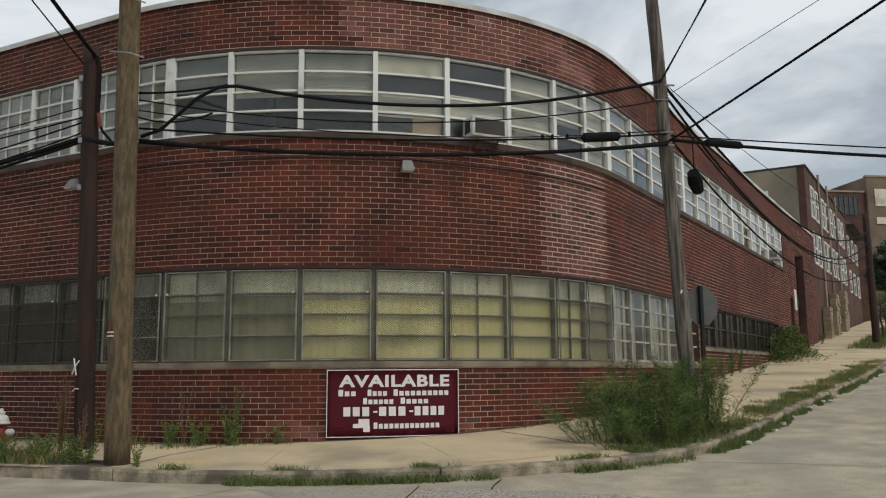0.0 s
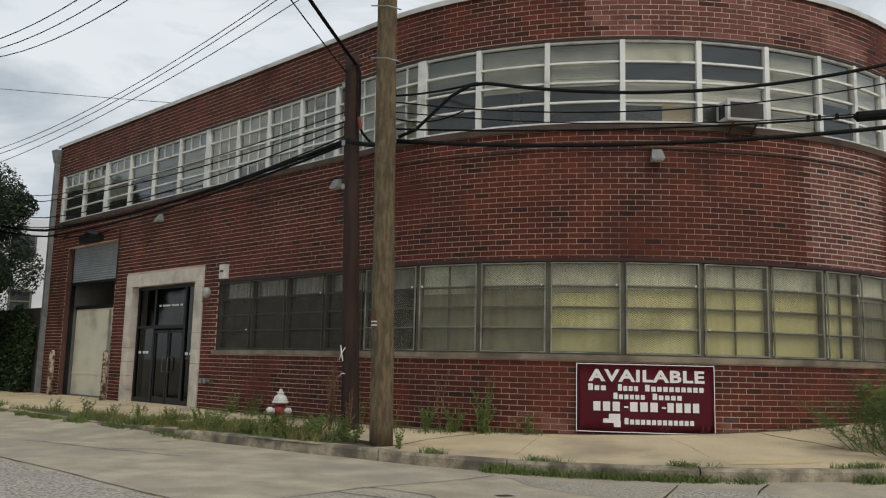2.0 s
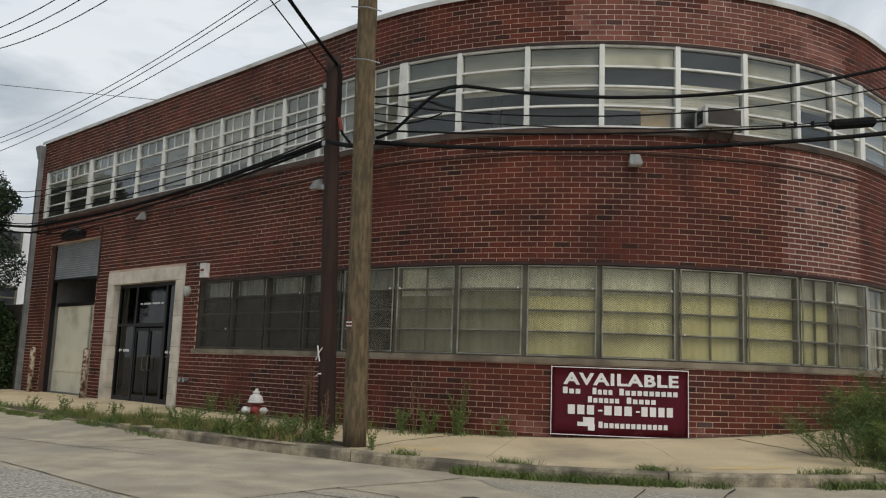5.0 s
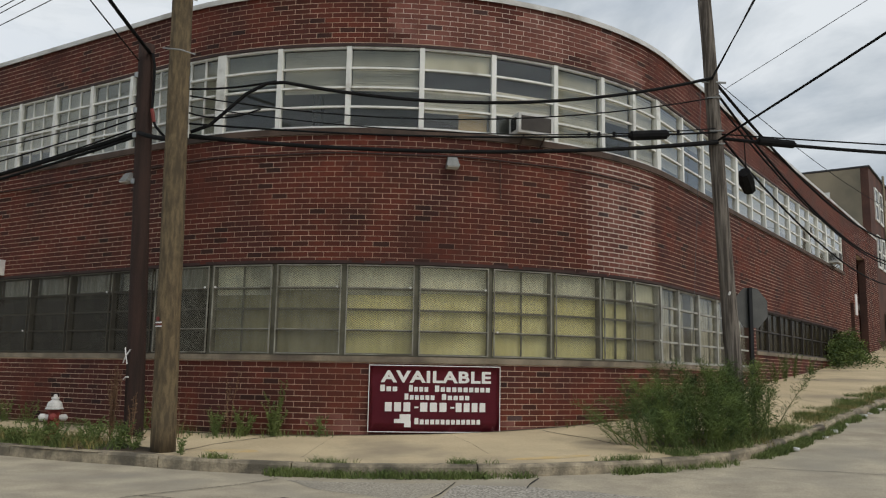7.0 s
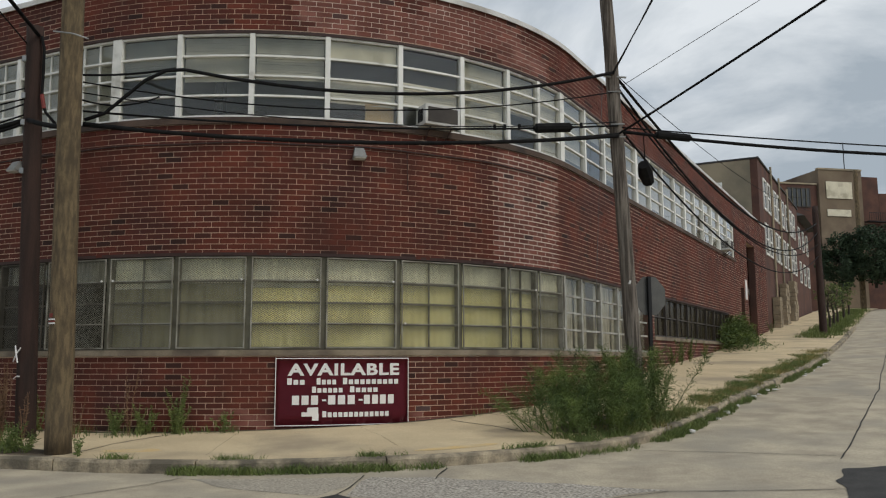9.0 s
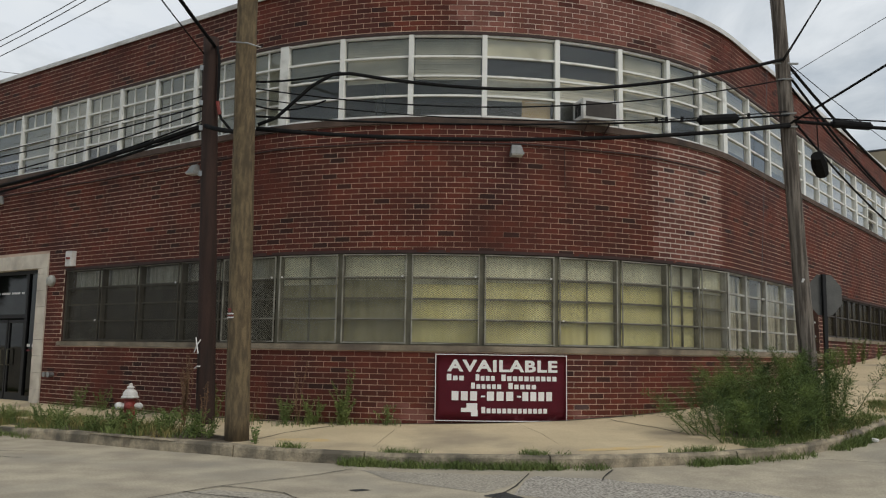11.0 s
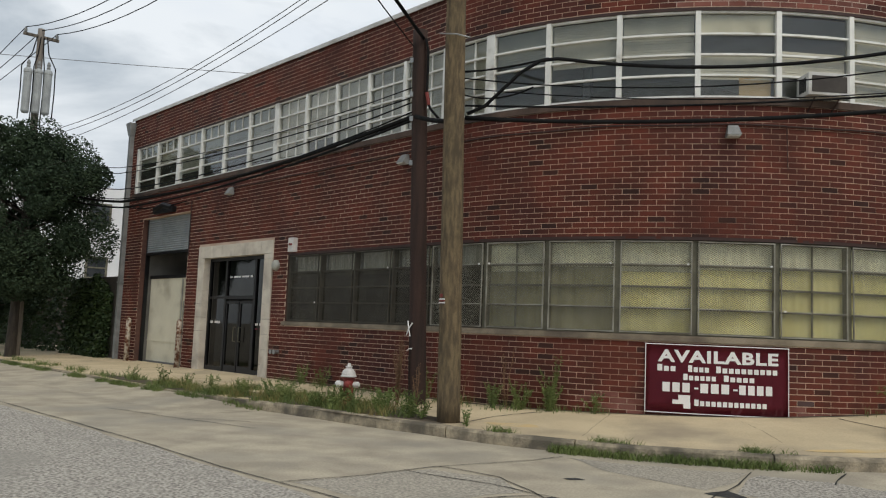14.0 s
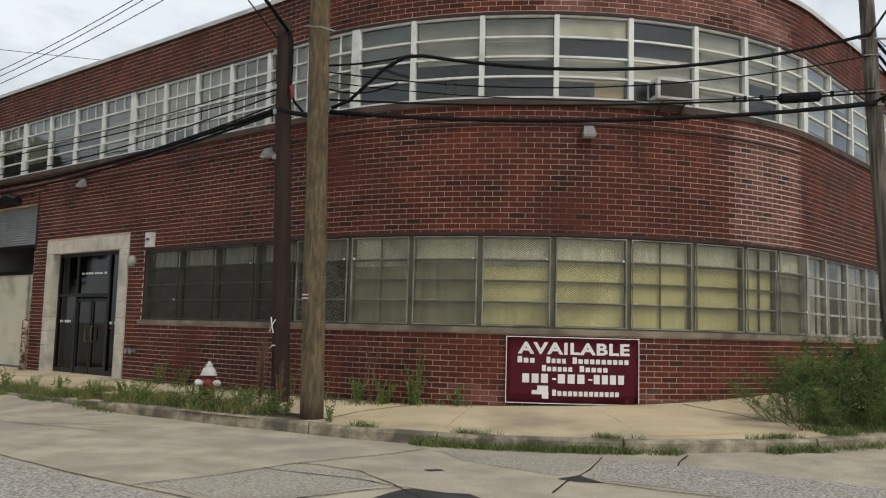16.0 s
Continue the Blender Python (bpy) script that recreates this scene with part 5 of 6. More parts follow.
for i in range(30):
    s = rnd.choice((2.9, 4.2, 5.6, 7.1, 7.3)) + rnd.gauss(0, 0.12)
    low.append((at(s, kerb_d(s) - 0.03), rnd.uniform(0.3, 0.7)))
for i in range(240):
    s = 9.3 + 17 * rnd.random() ** 1.3
    if noise.noise(Vector((s * 0.8, 4, 2))) > -0.25:
        low.append((at(s, kerb_d(s) + rnd.uniform(0.12, 0.26)) - Vector((0, 0, 0.12)), rnd.uniform(0.4, 1.0)))
tuft("gutter_grass", low, "short green weeds filling the gutter and kerb joints", M_WEED, 0.04, 0.17, 70, 0.007, 0.15, 0.9)
for i in range(300):
    s = 8.0 + 19 * rnd.random() ** 1.3
    if noise.noise(Vector((s * 0.9, 1, 8))) > -0.3:
        spots.append((at(s, kerb_d(s) - abs(rnd.gauss(0.0, 0.28)) - 0.06), rnd.uniform(0.3, 0.9)))
tuft("kerb_grass", spots, "patchy green grass along the sloping kerb", M_WEED, 0.03, 0.15, 110, 0.006, spread=0.22, lean=0.9)
spots = []
for i in range(150):
    s = rnd.uniform(8.5, 30)
    spots.append((at(s, kerb_d(s) - abs(rnd.gauss(0.1, 0.3))), rnd.uniform(0.2, 0.9)))
tuft("dry_grass", spots, "dry yellowish grass on the sloping verge", M_DRYGRASS, 0.04, 0.16, 90, 0.005, spread=0.22, lean=0.9)
spots = [(at(rnd.uniform(37, 75), rnd.uniform(2.2, 3.55)), 1.0) for i in range(260)]
tuft("verge_grass", spots, "mown green grass verge up the hill", M_WEED, 0.10, 0.3, 34, 0.015, 0.5)
bm = BM()
spots = [(at(rnd.uniform(7.0, 11.0) if i % 2 else rnd.uniform(2.2, 4.3), 0.06 + 0.05 * rnd.random()), rnd.uniform(0.1, 0.5)) for i in range(18)] + [(at(rnd.uniform(-6, 3), rnd.uniform(0.05, 0.5)), rnd.uniform(0.3, 0.9)) for i in range(40)]
bm.free()
tuft("wall_foot_grass", spots, "thin grass at the foot of the brick wall", M_WEED, 0.06, 0.28, 40)
for s, d, h, n in ((0.2, 0.45, 0.75, 9), (1.7, 0.3, 0.55, 12), (2.25, 0.25, 0.6, 12), (2.75, 0.2, 0.65, 14), (2.8, 0.15, 1.0, 4), (3.6, 0.2, 0.4, 7), (-2.9, 2.7, 0.45, 12), (-0.55, 2.75, 0.38, 14), (0.35, 2.55, 0.42, 12), (-0.1, 2.7, 0.3, 12), (0.9, 2.4, 0.5, 12), (1.35, 2.3, 0.55, 12), (1.5, 2.2, 0.4, 9), (0.6, 1.9, 0.45, 12), (-0.75, 1.7, 0.35, 12), (-0.3, 2.2, 0.45, 16), (-1.4, 2.7, 0.4, 12), (-1.9, 2.8, 0.45, 12), (-4.1, 2.8, 0.4, 10), (-5.2, 2.9, 0.35, 9), (-6.3, 2.9, 0.5, 7), (2.35, 2.75, 0.3, 6), (-3.6, 0.3, 0.5, 6), (-4.6, 0.25, 0.55, 7), (-8.0, 3.0, 0.4, 6), (-1.9, 2.3, 0.4, 9)):
    weed(at(s, min(d, kerb_d(s) - 0.18)), h, n)
for s, d, h, n in ((0.05, 1.05, 1.4, 14), (0.5, 1.0, 0.9, 4), (2.0, 0.35, 1.25, 3), (1.2, 0.6, 0.8, 4)):
    weed(at(s, d), h, n, M_DEADSTALK, "tall dry brown weed stalk beside the pole", "dry_weed", 0.14, 0.05)

# the big feathery shrub round the leaning pole
sh = thing("shrub", at(9.2, 2.3), "large feathery green weed shrub round the leaning pole", "shrub")
bs_, bl_ = BM(), BM()
for k in range(250):
    s, d = rnd.gauss(8.95, 0.62), rnd.gauss(2.7, 0.55)
    if not (7.8 < s < 9.85 and 1.1 < d < kerb_d(s) - 0.02):
        continue
    b0 = at(s, d)
    h = max(0.25, (1.40 - 0.42 * abs(s - 9.35) - 0.2 * abs(d - 2.3)) * rnd.choice((0.4, 0.6, 0.75, 0.85, 1.05)) * rnd.uniform(0.85, 1.1))
    ln_ = (b0 - at(9.2, 2.4)) * 0.22
    tip = b0 + Vector((rnd.gauss(0, 0.24) + ln_.x, rnd.gauss(0, 0.24) + ln_.y, h))
    mid = b0.lerp(tip, 0.5) + rv(0, 0) * 0.06 + Vector((0, 0, 0.1 * h))
    tube(bs_, [b0, mid, tip], [0.009, 0.006, 0.002], 4, cap=False)
    for i in range(int(115 * h)):
        f = 0.1 + 0.9 * rnd.random() ** 0.8
        q = b0.lerp(mid, f * 2) if f < 0.5 else mid.lerp(tip, f * 2 - 1)
        dv = rv(0.0, 0.9)
        for j in range(3):
            leaf(bl_, q + dv * 0.05 * j, dv + rv() * 0.7, rnd.uniform(0.05, 0.11), 0.0045)
part("stem_mass", bs_, M_WEED, sh, kind="stuff")
part("leaves", bl_, M_SHRUB, sh, kind="stuff")
# bush up the hill by the wall
sh = thing("shrub", at(30.5, 0.8), "dense green bush against the brick wall up the hill", "shrub")
bl_ = BM()
for k in range(5200):
    s, d, z = rnd.gauss(29.9, 1.0), abs(rnd.gauss(0.1, 0.55)), rnd.random()
    hh = 1.55 * max(0.1, 1 - ((s - 29.7) / 2.6) ** 2) * max(0.1, 1 - (d / 1.7) ** 2)
    hh *= 0.85 + 0.7 * noise.noise(Vector((s * 1.6, d * 2.2, 5)))
    leaf(bl_, at(s, d + 0.05) + Vector((0, 0, hh * z ** 0.7)), rv(-0.4, 0.6), rnd.uniform(0.09, 0.2), 0.02)
part("leaves", bl_, M_SHRUB, sh, kind="stuff")
for s, d, h, n in ((19.5, 0.3, 0.7, 8), (20.6, 0.3, 0.9, 9), (22.0, 0.25, 0.8, 8), (24.0, 0.3, 0.6, 6), (33.5, 0.5, 0.8, 8), (40.5, 0.4, 0.7, 8)):
    weed(at(s, d), h, n)


def tree(p, h, crown_r, crown_z, crown_h, n, label, leafs=0.16, mat=None, clumps=26, name="tree"):
    t = thing(name, p, label, "tree", "street trees")
    bm = BM()
    c = Vector(p)
    tube(bm, [c - Vector((0, 0, 0.1)), c + Vector((0.05, 0, h * 0.25)), c + Vector((0.0, 0.1, h * 0.5)), c + Vector((0.1, 0.05, h * 0.85))], [0.045 * h ** 0.7, 0.034 * h ** 0.7, 0.024 * h ** 0.7, 0.005], 10)
    cl = []
    for i in range(clumps):
        a, e = rnd.uniform(0, 6.28), rnd.uniform(-1, 1)
        rr = crown_r * math.sqrt(max(0.05, 1 - abs(e) ** 2.2)) * rnd.uniform(0.35, 1.08)
        q = c + Vector((math.cos(a) * rr, math.sin(a) * rr, crown_z + crown_h * e))
        cl.append((q, crown_r * rnd.uniform(0.13, 0.36)))
        b0 = c + Vector((0.02, 0.05, max(h * 0.22, min(h * 0.75, q.z - c.z - 0.35 * rr))))
        tube(bm, [b0, b0.lerp(q, 0.5) + Vector((0, 0, 0.12 * rr)), q], [0.012 * h ** 0.6, 0.008 * h ** 0.6, 0.004], 5, cap=False)
    part("trunk", bm, M_BARK, t)
    bl = BM()
    for i in range(n):
        q, r = cl[rnd.randrange(len(cl))]
        v = rv()
        while v.length > 1:
            v = rv()
        v = v.normalized() * (v.length ** 0.5)
        leaf(bl, q + v * r, rv(-0.8, 0.4), leafs * rnd.uniform(0.6, 1.3), leafs * 0.3)
    part("crown", bl, mat or M_LEAF, t, kind="stuff")


tree((-24.85, 22.75, 0.3), 8.2, 2.7, 5.3, 2.75, 130000, "dense dark green street tree beyond the building", 0.10, clumps=120)
tree((-30.6, 26.3, 0.3), 6.0, 2.2, 3.4, 2.4, 16000, "dark green street tree further along", 0.2)
for i, s in enumerate((44, 47, 50, 56, 62)):
    tree(at(s, 2.9), 2.5 + 0.4 * (i % 2), 0.75, 1.7, 0.75, 420, "slim young street tree on the grass verge", 0.10, M_SHRUB, 16, "young_tree")
for x, y, z, cr in ((44.6, 82.0, 8.2, 2.2), (47.6, 81.0, 8.8, 2.6), (50.8, 82.5, 9.2, 2.9), (54.4, 84.0, 9.4, 3.2)):
    tree((x, y, z), 6.0, cr, 3.3, 2.5, 9000, "large dark tree behind the hill houses", 0.26, None, 60)

# ivy-clad fence past the building
fe = thing("ivy_fence", fp(-19, 0.2, 0.4), "corrugated fence overgrown with dark ivy", "fence")
bm = BM()
cbox(bm, -21.5, -16.95, 0.0, 0.05, 0.3, 3.35)
part("panel", bm, M_DARKFRAME, fe)
bl_ = BM()
for k in range(9000):
    s = rnd.uniform(-21.6, -17.3)
    z = rnd.random() ** 0.9
    hh = 2.9 + 0.35 * noise.noise(Vector((s * 1.3, 0, 0))) - 0.5 * max(0, s + 18.3)
    leaf(bl_, fp(s, 0.08 + 0.35 * rnd.random() * (1.1 - z * 0.6), 0.4 + hh * z), rv(-0.8, 0.3), rnd.uniform(0.09, 0.15), 0.04)
part("ivy", bl_, M_IVY, fe, "dark green ivy leaves", kind="stuff")
bl_ = BM()
for k in range(9000):
    s = rnd.uniform(-36, -22.5)
    z = rnd.random()
    hh = 3.4 + 0.7 * noise.noise(Vector((s * 0.6, 4, 0)))
    leaf(bl_, fp(s, -0.3 + 0.9 * rnd.random() * (1.1 - z * 0.6), 0.3 + hh * z), rv(-0.8, 0.3), rnd.uniform(0.12, 0.22), 0.06)
tagged(part("hedge", bl_, M_IVY), "tall dark hedge along the far sidewalk", "hedge", kind="stuff")

# ---------------------------------------------------------------- neighbours
def wall_box(bm, o, ex, w, dep, z0, z1):
    ex = Vector(ex).normalized()
    ny = Vector((-ex.y, ex.x, 0))
    o = Vector((o[0], o[1], 0))
    hexa(bm, [p + Vector((0, 0, z)) for z in (z0, z1) for p in (o, o + ex * w, o + ex * w + ny * dep, o + ny * dep)])


def house_window(parent, o, ex, x, z, w, h, frame):
    ex = Vector(ex).normalized()
    out = Vector((ex.y, -ex.x, 0))
    o = Vector((o[0], o[1], 0)) + ex * x

    def slab(bm, x0, x1, z0, z1, d0, d1):
        hexa(bm, [o + ex * a + out * d + Vector((0, 0, q)) for q in (z0, z1) for a, d in ((x0, d1), (x1, d1), (x1, d0), (x0, d0))])
    bm = BM()
    for x0, x1, z0, z1 in ((0, 0.14, z, z + h), (w - 0.14, w, z, z + h), (0.14, w - 0.14, z, z + 0.12), (0.14, w - 0.14, z + h - 0.12, z + h), (0.14, w - 0.14, z + h / 2 - 0.05, z + h / 2 + 0.05)):
        slab(bm, x0, x1, z0, z1, -0.02, 0.06)
    wn_ = part("window", bm, frame, parent)
    bm = BM()
    slab(bm, 0.1, w - 0.1, z + 0.1, z + h - 0.1, -0.02, 0.02)
    part("pane", bm, M_DARKGLASS, wn_)


ROWDIR = (UX, UY, 0)
ho = tagged(thing("row_house", fp(42.6, 0, 3.5), "red brick row house with beige side wall and white windows", "house", "row houses"))
o = fp(42.75, -0.2)
bm = BM()
wall_box(bm, o, ROWDIR, 19.0, 9.0, 2.5, 13.0)
part("wall", bm, M_BRICK_FAR, ho)
bm = BM()
q = o - Vector((UX, UY, 0)) * 0.03 + Vector((-UY, UX, 0)) * 0.4
wall_box(bm, q, ROWDIR, 0.029, 8.0, 6.0, 12.97)
part("side_wall", bm, M_STUCCO, ho, "stained beige stucco side wall")
bm = BM()
wall_box(bm, o - Vector((UX, UY, 0)) * 0.05 - Vector((-UY, UX, 0)) * 0.08, ROWDIR, 19.2, 9.2, 13.004, 13.09)
part("roof", bm, M_ROOF, ho)
for x in (1.6, 3.2, 5.9, 7.5, 9.6, 11.6, 13.8, 15.6):
    for z in (7.7, 10.35):
        house_window(ho, o, ROWDIR, x, z, 1.15, 1.85, M_WHITE)
for x in (4.6, 8.3, 12.4):
    bm = BM()
    c = fp(42.75 + x, -0.1)
    tube(bm, [c + Vector((0, 0, 4.0)), c + Vector((0, 0, 13.4))], 0.07, 6)
    part("downpipe", bm, M_STUCCO, ho)
sd = q + Vector((-UY, UX, 0)) * 3.2 - Vector((UX, UY, 0)) * 0.02
house_window(ho, (q + Vector((-UY, UX, 0)) * 3.3), (UY, -UX, 0), 0.0, 10.3, 1.75, 1.5, M_WHITE)
# rubble stone bays at street level
for s0, s1, z1 in ((45.6, 46.6, 5.6), (49.0, 50.6, 6.6), (53.5, 55.2, 6.9)):
    st = thing("stone_porch", fp(s0, 0.4, 3.5), "rough tan rubble-stone porch pier of the row house", "porch", "stone porches")
    nz = int((z1 - 3.0) / 0.26)
    for i in range(nz):
        k = max(2, int((s1 - s0) / 0.6))
        for j in range(k):
            bm = BM()
            a, b = s0 + (s1 - s0) * j / k, s0 + (s1 - s0) * (j + 1) / k
            cbox(bm, a + 0.01, b - 0.01, -0.15, 0.22 + rnd.uniform(-0.04, 0.05), 3.0 + 0.26 * i + 0.01, 3.26 + 0.26 * i - 0.01)
            part("stone", bm, M_ROCK, st)
ho = tagged(thing("row_house", fp(63, 0, 5.5), "brown brick house with a low dark roof and eaves", "house", "row houses"))
o = fp(62.5, -0.4)
bm = BM()
wall_box(bm, o, ROWDIR, 9.0, 8.0, 4.0, 12.7)
part("wall", bm, M_BRICK_FAR, ho)
bm = BM()
e1, e2 = Vector((UX, UY, 0)), Vector((-UY, UX, 0))
ro = Vector((o.x, o.y, 0)) - e1 * 0.4 - e2 * 0.7
hexa(bm, [ro + Vector((0, 0, 12.6)), ro + e1 * 9.8 + Vector((0, 0, 12.6)), ro + e1 * 9.8 + e2 * 9 + Vector((0, 0, 12.6)), ro + e2 * 9 + Vector((0, 0, 12.6)), ro + e1 * 2 + e2 * 3 + Vector((0, 0, 14.3)), ro + e1 * 8 + e2 * 3 + Vector((0, 0, 14.3)), ro + e1 * 8 + e2 * 6 + Vector((0, 0, 14.3)), ro + e1 * 2 + e2 * 6 + Vector((0, 0, 14.3))])
part("roof", bm, M_ROOF, ho)
for x in (1.0, 4.0, 6.8):
    for z in (7.6, 10.3):
        house_window(ho, o, ROWDIR, x, z, 1.3, 1.7, M_WHITE)
# far factory
fx = tagged(thing("factory_building", (46, 94, 8), "old brown brick factory with steel windows and faded white painted panel", "building"))
EX = Vector((11.3, 1.7, 0)).normalized()
for o, w, dep, zt, mt, lab in (((43.9, 93.1), 4.9, 30, 21.9, M_BRICK_FAR, ""), ((48.85, 93.5), 5.7, 34, 23.7, M_TANWALL, "tan weathered rendered wall"), ((54.6, 94.6), 2.2, 30, 23.1, M_BRICK_FAR, ""), ((56.9, 95.1), 2.0, 28, 21.2, M_BRICK_FAR, "")):
    bm = BM()
    wall_box(bm, o, EX, w, dep, 5, zt)
    part("wall", bm, mt, fx, lab)
for o, w, zt in (((43.85, 93.0), 5.0, 21.9), ((48.8, 93.4), 5.8, 23.7)):
    bm = BM()
    wall_box(bm, o, EX, w, 0.5, zt + 0.004, zt + 0.2)
    part("parapet", bm, M_STUCCO, fx, "pale parapet cap")
house_window(fx, (43.9, 93.1), EX, 1.0, 19.2, 3.0, 2.3, M_DARKFRAME)
for k in range(1, 5):
    bm = BM()
    wall_box(bm, (43.9 + EX.x * (1.0 + 0.6 * k), 92.98 + EX.y * (1.0 + 0.6 * k)), EX, 0.08, 0.06, 19.3, 21.4)
    part("glazing_bar", bm, M_GREYFRAME, fx)
for z0, z1, w in ((20.3, 22.3, 3.4), (18.2, 19.0, 3.1)):
    bm = BM()
    wall_box(bm, (49.75, 93.54), EX, w, 0.06, z0, z1)
    part("painted_panel", bm, M_CREAM, fx, "faded white painted wall panel")
# iron fire escape on the brick end
for z in (15.6, 17.6):
    bm = BM()
    wall_box(bm, (54.7, 93.6), EX, 3.4, 0.9, z, z + 0.1)
    wall_box(bm, (54.7, 93.55), EX, 3.4, 0.04, z + 1.0, z + 1.06)
    for k in range(12):
        wall_box(bm, (54.7 + EX.x * 0.3 * k, 93.55 + EX.y * 0.3 * k), EX, 0.03, 0.03, z + 0.1, z + 1.0)
    part("fire_escape", bm, M_BLACK, fx, "black iron fire escape landing")
bm = BM()
tube(bm, [(52.6, 94.5, 23.6), (52.6, 94.5, 27.2)], 0.06, 5)
part("mast", bm, M_BLACK, fx)
# left distance
wb = tagged(thing("white_building", (-42, 45, 0), "plain white rendered building beyond the trees", "building"))
bm = BM()
WX = Vector((2.0, 2.2, 0)).normalized()
wall_box(bm, (-47.0, 38.5), WX, 14.0, 12, 0.2, 10.6)
part("wall", bm, M_WHITEWALL, wb)
for x in (7.6, 10.0):
    house_window(wb, (-47.0, 38.5), WX, x, 4.4, 1.4, 1.5, M_GREYFRAME)
    house_window(wb, (-47.0, 38.5), WX, x, 8.0, 1.4, 1.5, M_GREYFRAME)
lo = tagged(thing("low_shed", (-36, 38, 0), "low dark garage shed behind the hedge", "shed"))
bm = BM()
wall_box(bm, (-37.0, 33.0), WX, 8.0, 5, 0.2, 3.6)
part("wall", bm, M_DARKFRAME, lo)

# ---------------------------------------------------------------- street surface details
def ribbon(pts, w, mat, name, label, lift=0.006, wig=1.0):
    bm = BM()
    P = []
    for a, b in zip(pts, pts[1:]):
        k = max(2, int(math.dist(a, b) / 0.25))
        P += [(a[0] + (b[0] - a[0]) * i / k, a[1] + (b[1] - a[1]) * i / k) for i in range(k)]
    P.append(pts[-1])
    rows = []
    for i, (x, y) in enumerate(P):
        a, b = P[max(0, i - 1)], P[min(len(P) - 1, i + 1)]
        d = Vector((b[0] - a[0], b[1] - a[1], 0)).normalized()
        nn = Vector((-d.y, d.x, 0))
        ww = w * (0.55 + 0.9 * abs(noise.noise(Vector((x * 2.3, y * 2.3, 1)))))
        off = wig * nn * (0.09 * noise.noise(Vector((x * 0.9, y * 0.9, 6))) + 0.03 * noise.noise(Vector((x * 4, y * 4, 3))))
        rows.append([bm.verts.new(Vector((x, y, road_z(x, y) + lift)) + off + nn * sg * ww) for sg in (-1, 1)])
    for a, b in zip(rows, rows[1:]):
        bm.faces.new((a[0], b[0], b[1], a[1]))
    return part(name, bm, mat, ground, label)


CRACKS = [
    [(-30, 20.5), (-13.93, 12.36), (-9.87, 10.37), (-8.35, 9.61), (-6.19, 8.45), (-5.1, 7.93), (-4.13, 7.52), (-2, 6.2)],
    [(-5.12, 7.98), (-4.56, 8.83), (-4.05, 9.86), (-3.13, 11.15), (-2.85, 11.72)],
    [(-4.05, 9.86), (-3.15, 9.63), (-2.62, 8.95), (-2.2, 8.4), (-1.5, 7.2)],
    [(-3.3, 7.9), (-2.82, 8.51), (-2.5, 8.75)],
    [(-0.36, 11.65), (-0.5, 10.96), (-0.73, 9.95), (-0.9, 9.0)],
    [(0.78, 12.0), (0.6, 11.2)],
    [(-11.6, 12.7), (-9.4, 12.1), (-7.8, 11.8)],
    [(3.63, 13.11), (5.01, 12.56), (6.31, 11.92)],
    [(6.25, 11.66), (8.66, 15.35), (11.27, 19.3), (24, 40.0)],
    [(-0.7, 9.95), (1.4, 9.1), (3.2, 9.9), (5.5, 9.6)],
    [(-9.56, 11.92), (-9.39, 12.2), (-9.06, 12.4), (-8.2, 12.5)],
    [(-2.35, 8.74), (-3.1, 9.1), (-4.3, 9.5)],
]
for i, c in enumerate(CRACKS):
    ribbon(c, 0.014, M_TAR, "crack", "dark tarred crack", 0.010, 0.35 if i in (0, 1, 7, 8) else 1.0)
for k in range(9):
    u = 3.0 + 4.2 * k
    a = (END[0] + u * UX + 3.75 * UY, END[1] + u * UY - 3.75 * UX)
    b = (END[0] + u * UX + 12 * UY, END[1] + u * UY - 12 * UX)
    ribbon([a, b], 0.014, M_TAR, "joint", "dark slab joint")


def patch(pts, mat, name, label, lift=0.004):
    bm = BM()
    c = Vector((sum(p[0] for p in pts) / len(pts), sum(p[1] for p in pts) / len(pts), 0))
    edge = []
    for a, b in zip(pts, pts[1:] + pts[:1]):
        for i in range(8):
            x, y = a[0] + (b[0] - a[0]) * i / 8, a[1] + (b[1] - a[1]) * i / 8
            x += 0.12 * noise.noise(Vector((x * 1.7, y * 1.7, 2)))
            y += 0.12 * noise.noise(Vector((x * 1.7, y * 1.7, 9)))
            edge.append((x, y))
    rings = []
    for f in (1.0, 0.75, 0.5, 0.25):
        rings.append([bm.verts.new((c.x + (x - c.x) * f, c.y + (y - c.y) * f, road_z(c.x + (x - c.x) * f, c.y + (y - c.y) * f) + lift)) for x, y in edge])
    for a, b in zip(rings, rings[1:]):
        for i in range(len(a)):
            bm.faces.new((a[i], a[(i + 1) % len(a)], b[(i + 1) % len(a)], b[i]))
    bm.faces.new(rings[-1])
    return part(name, bm, mat, ground, label)


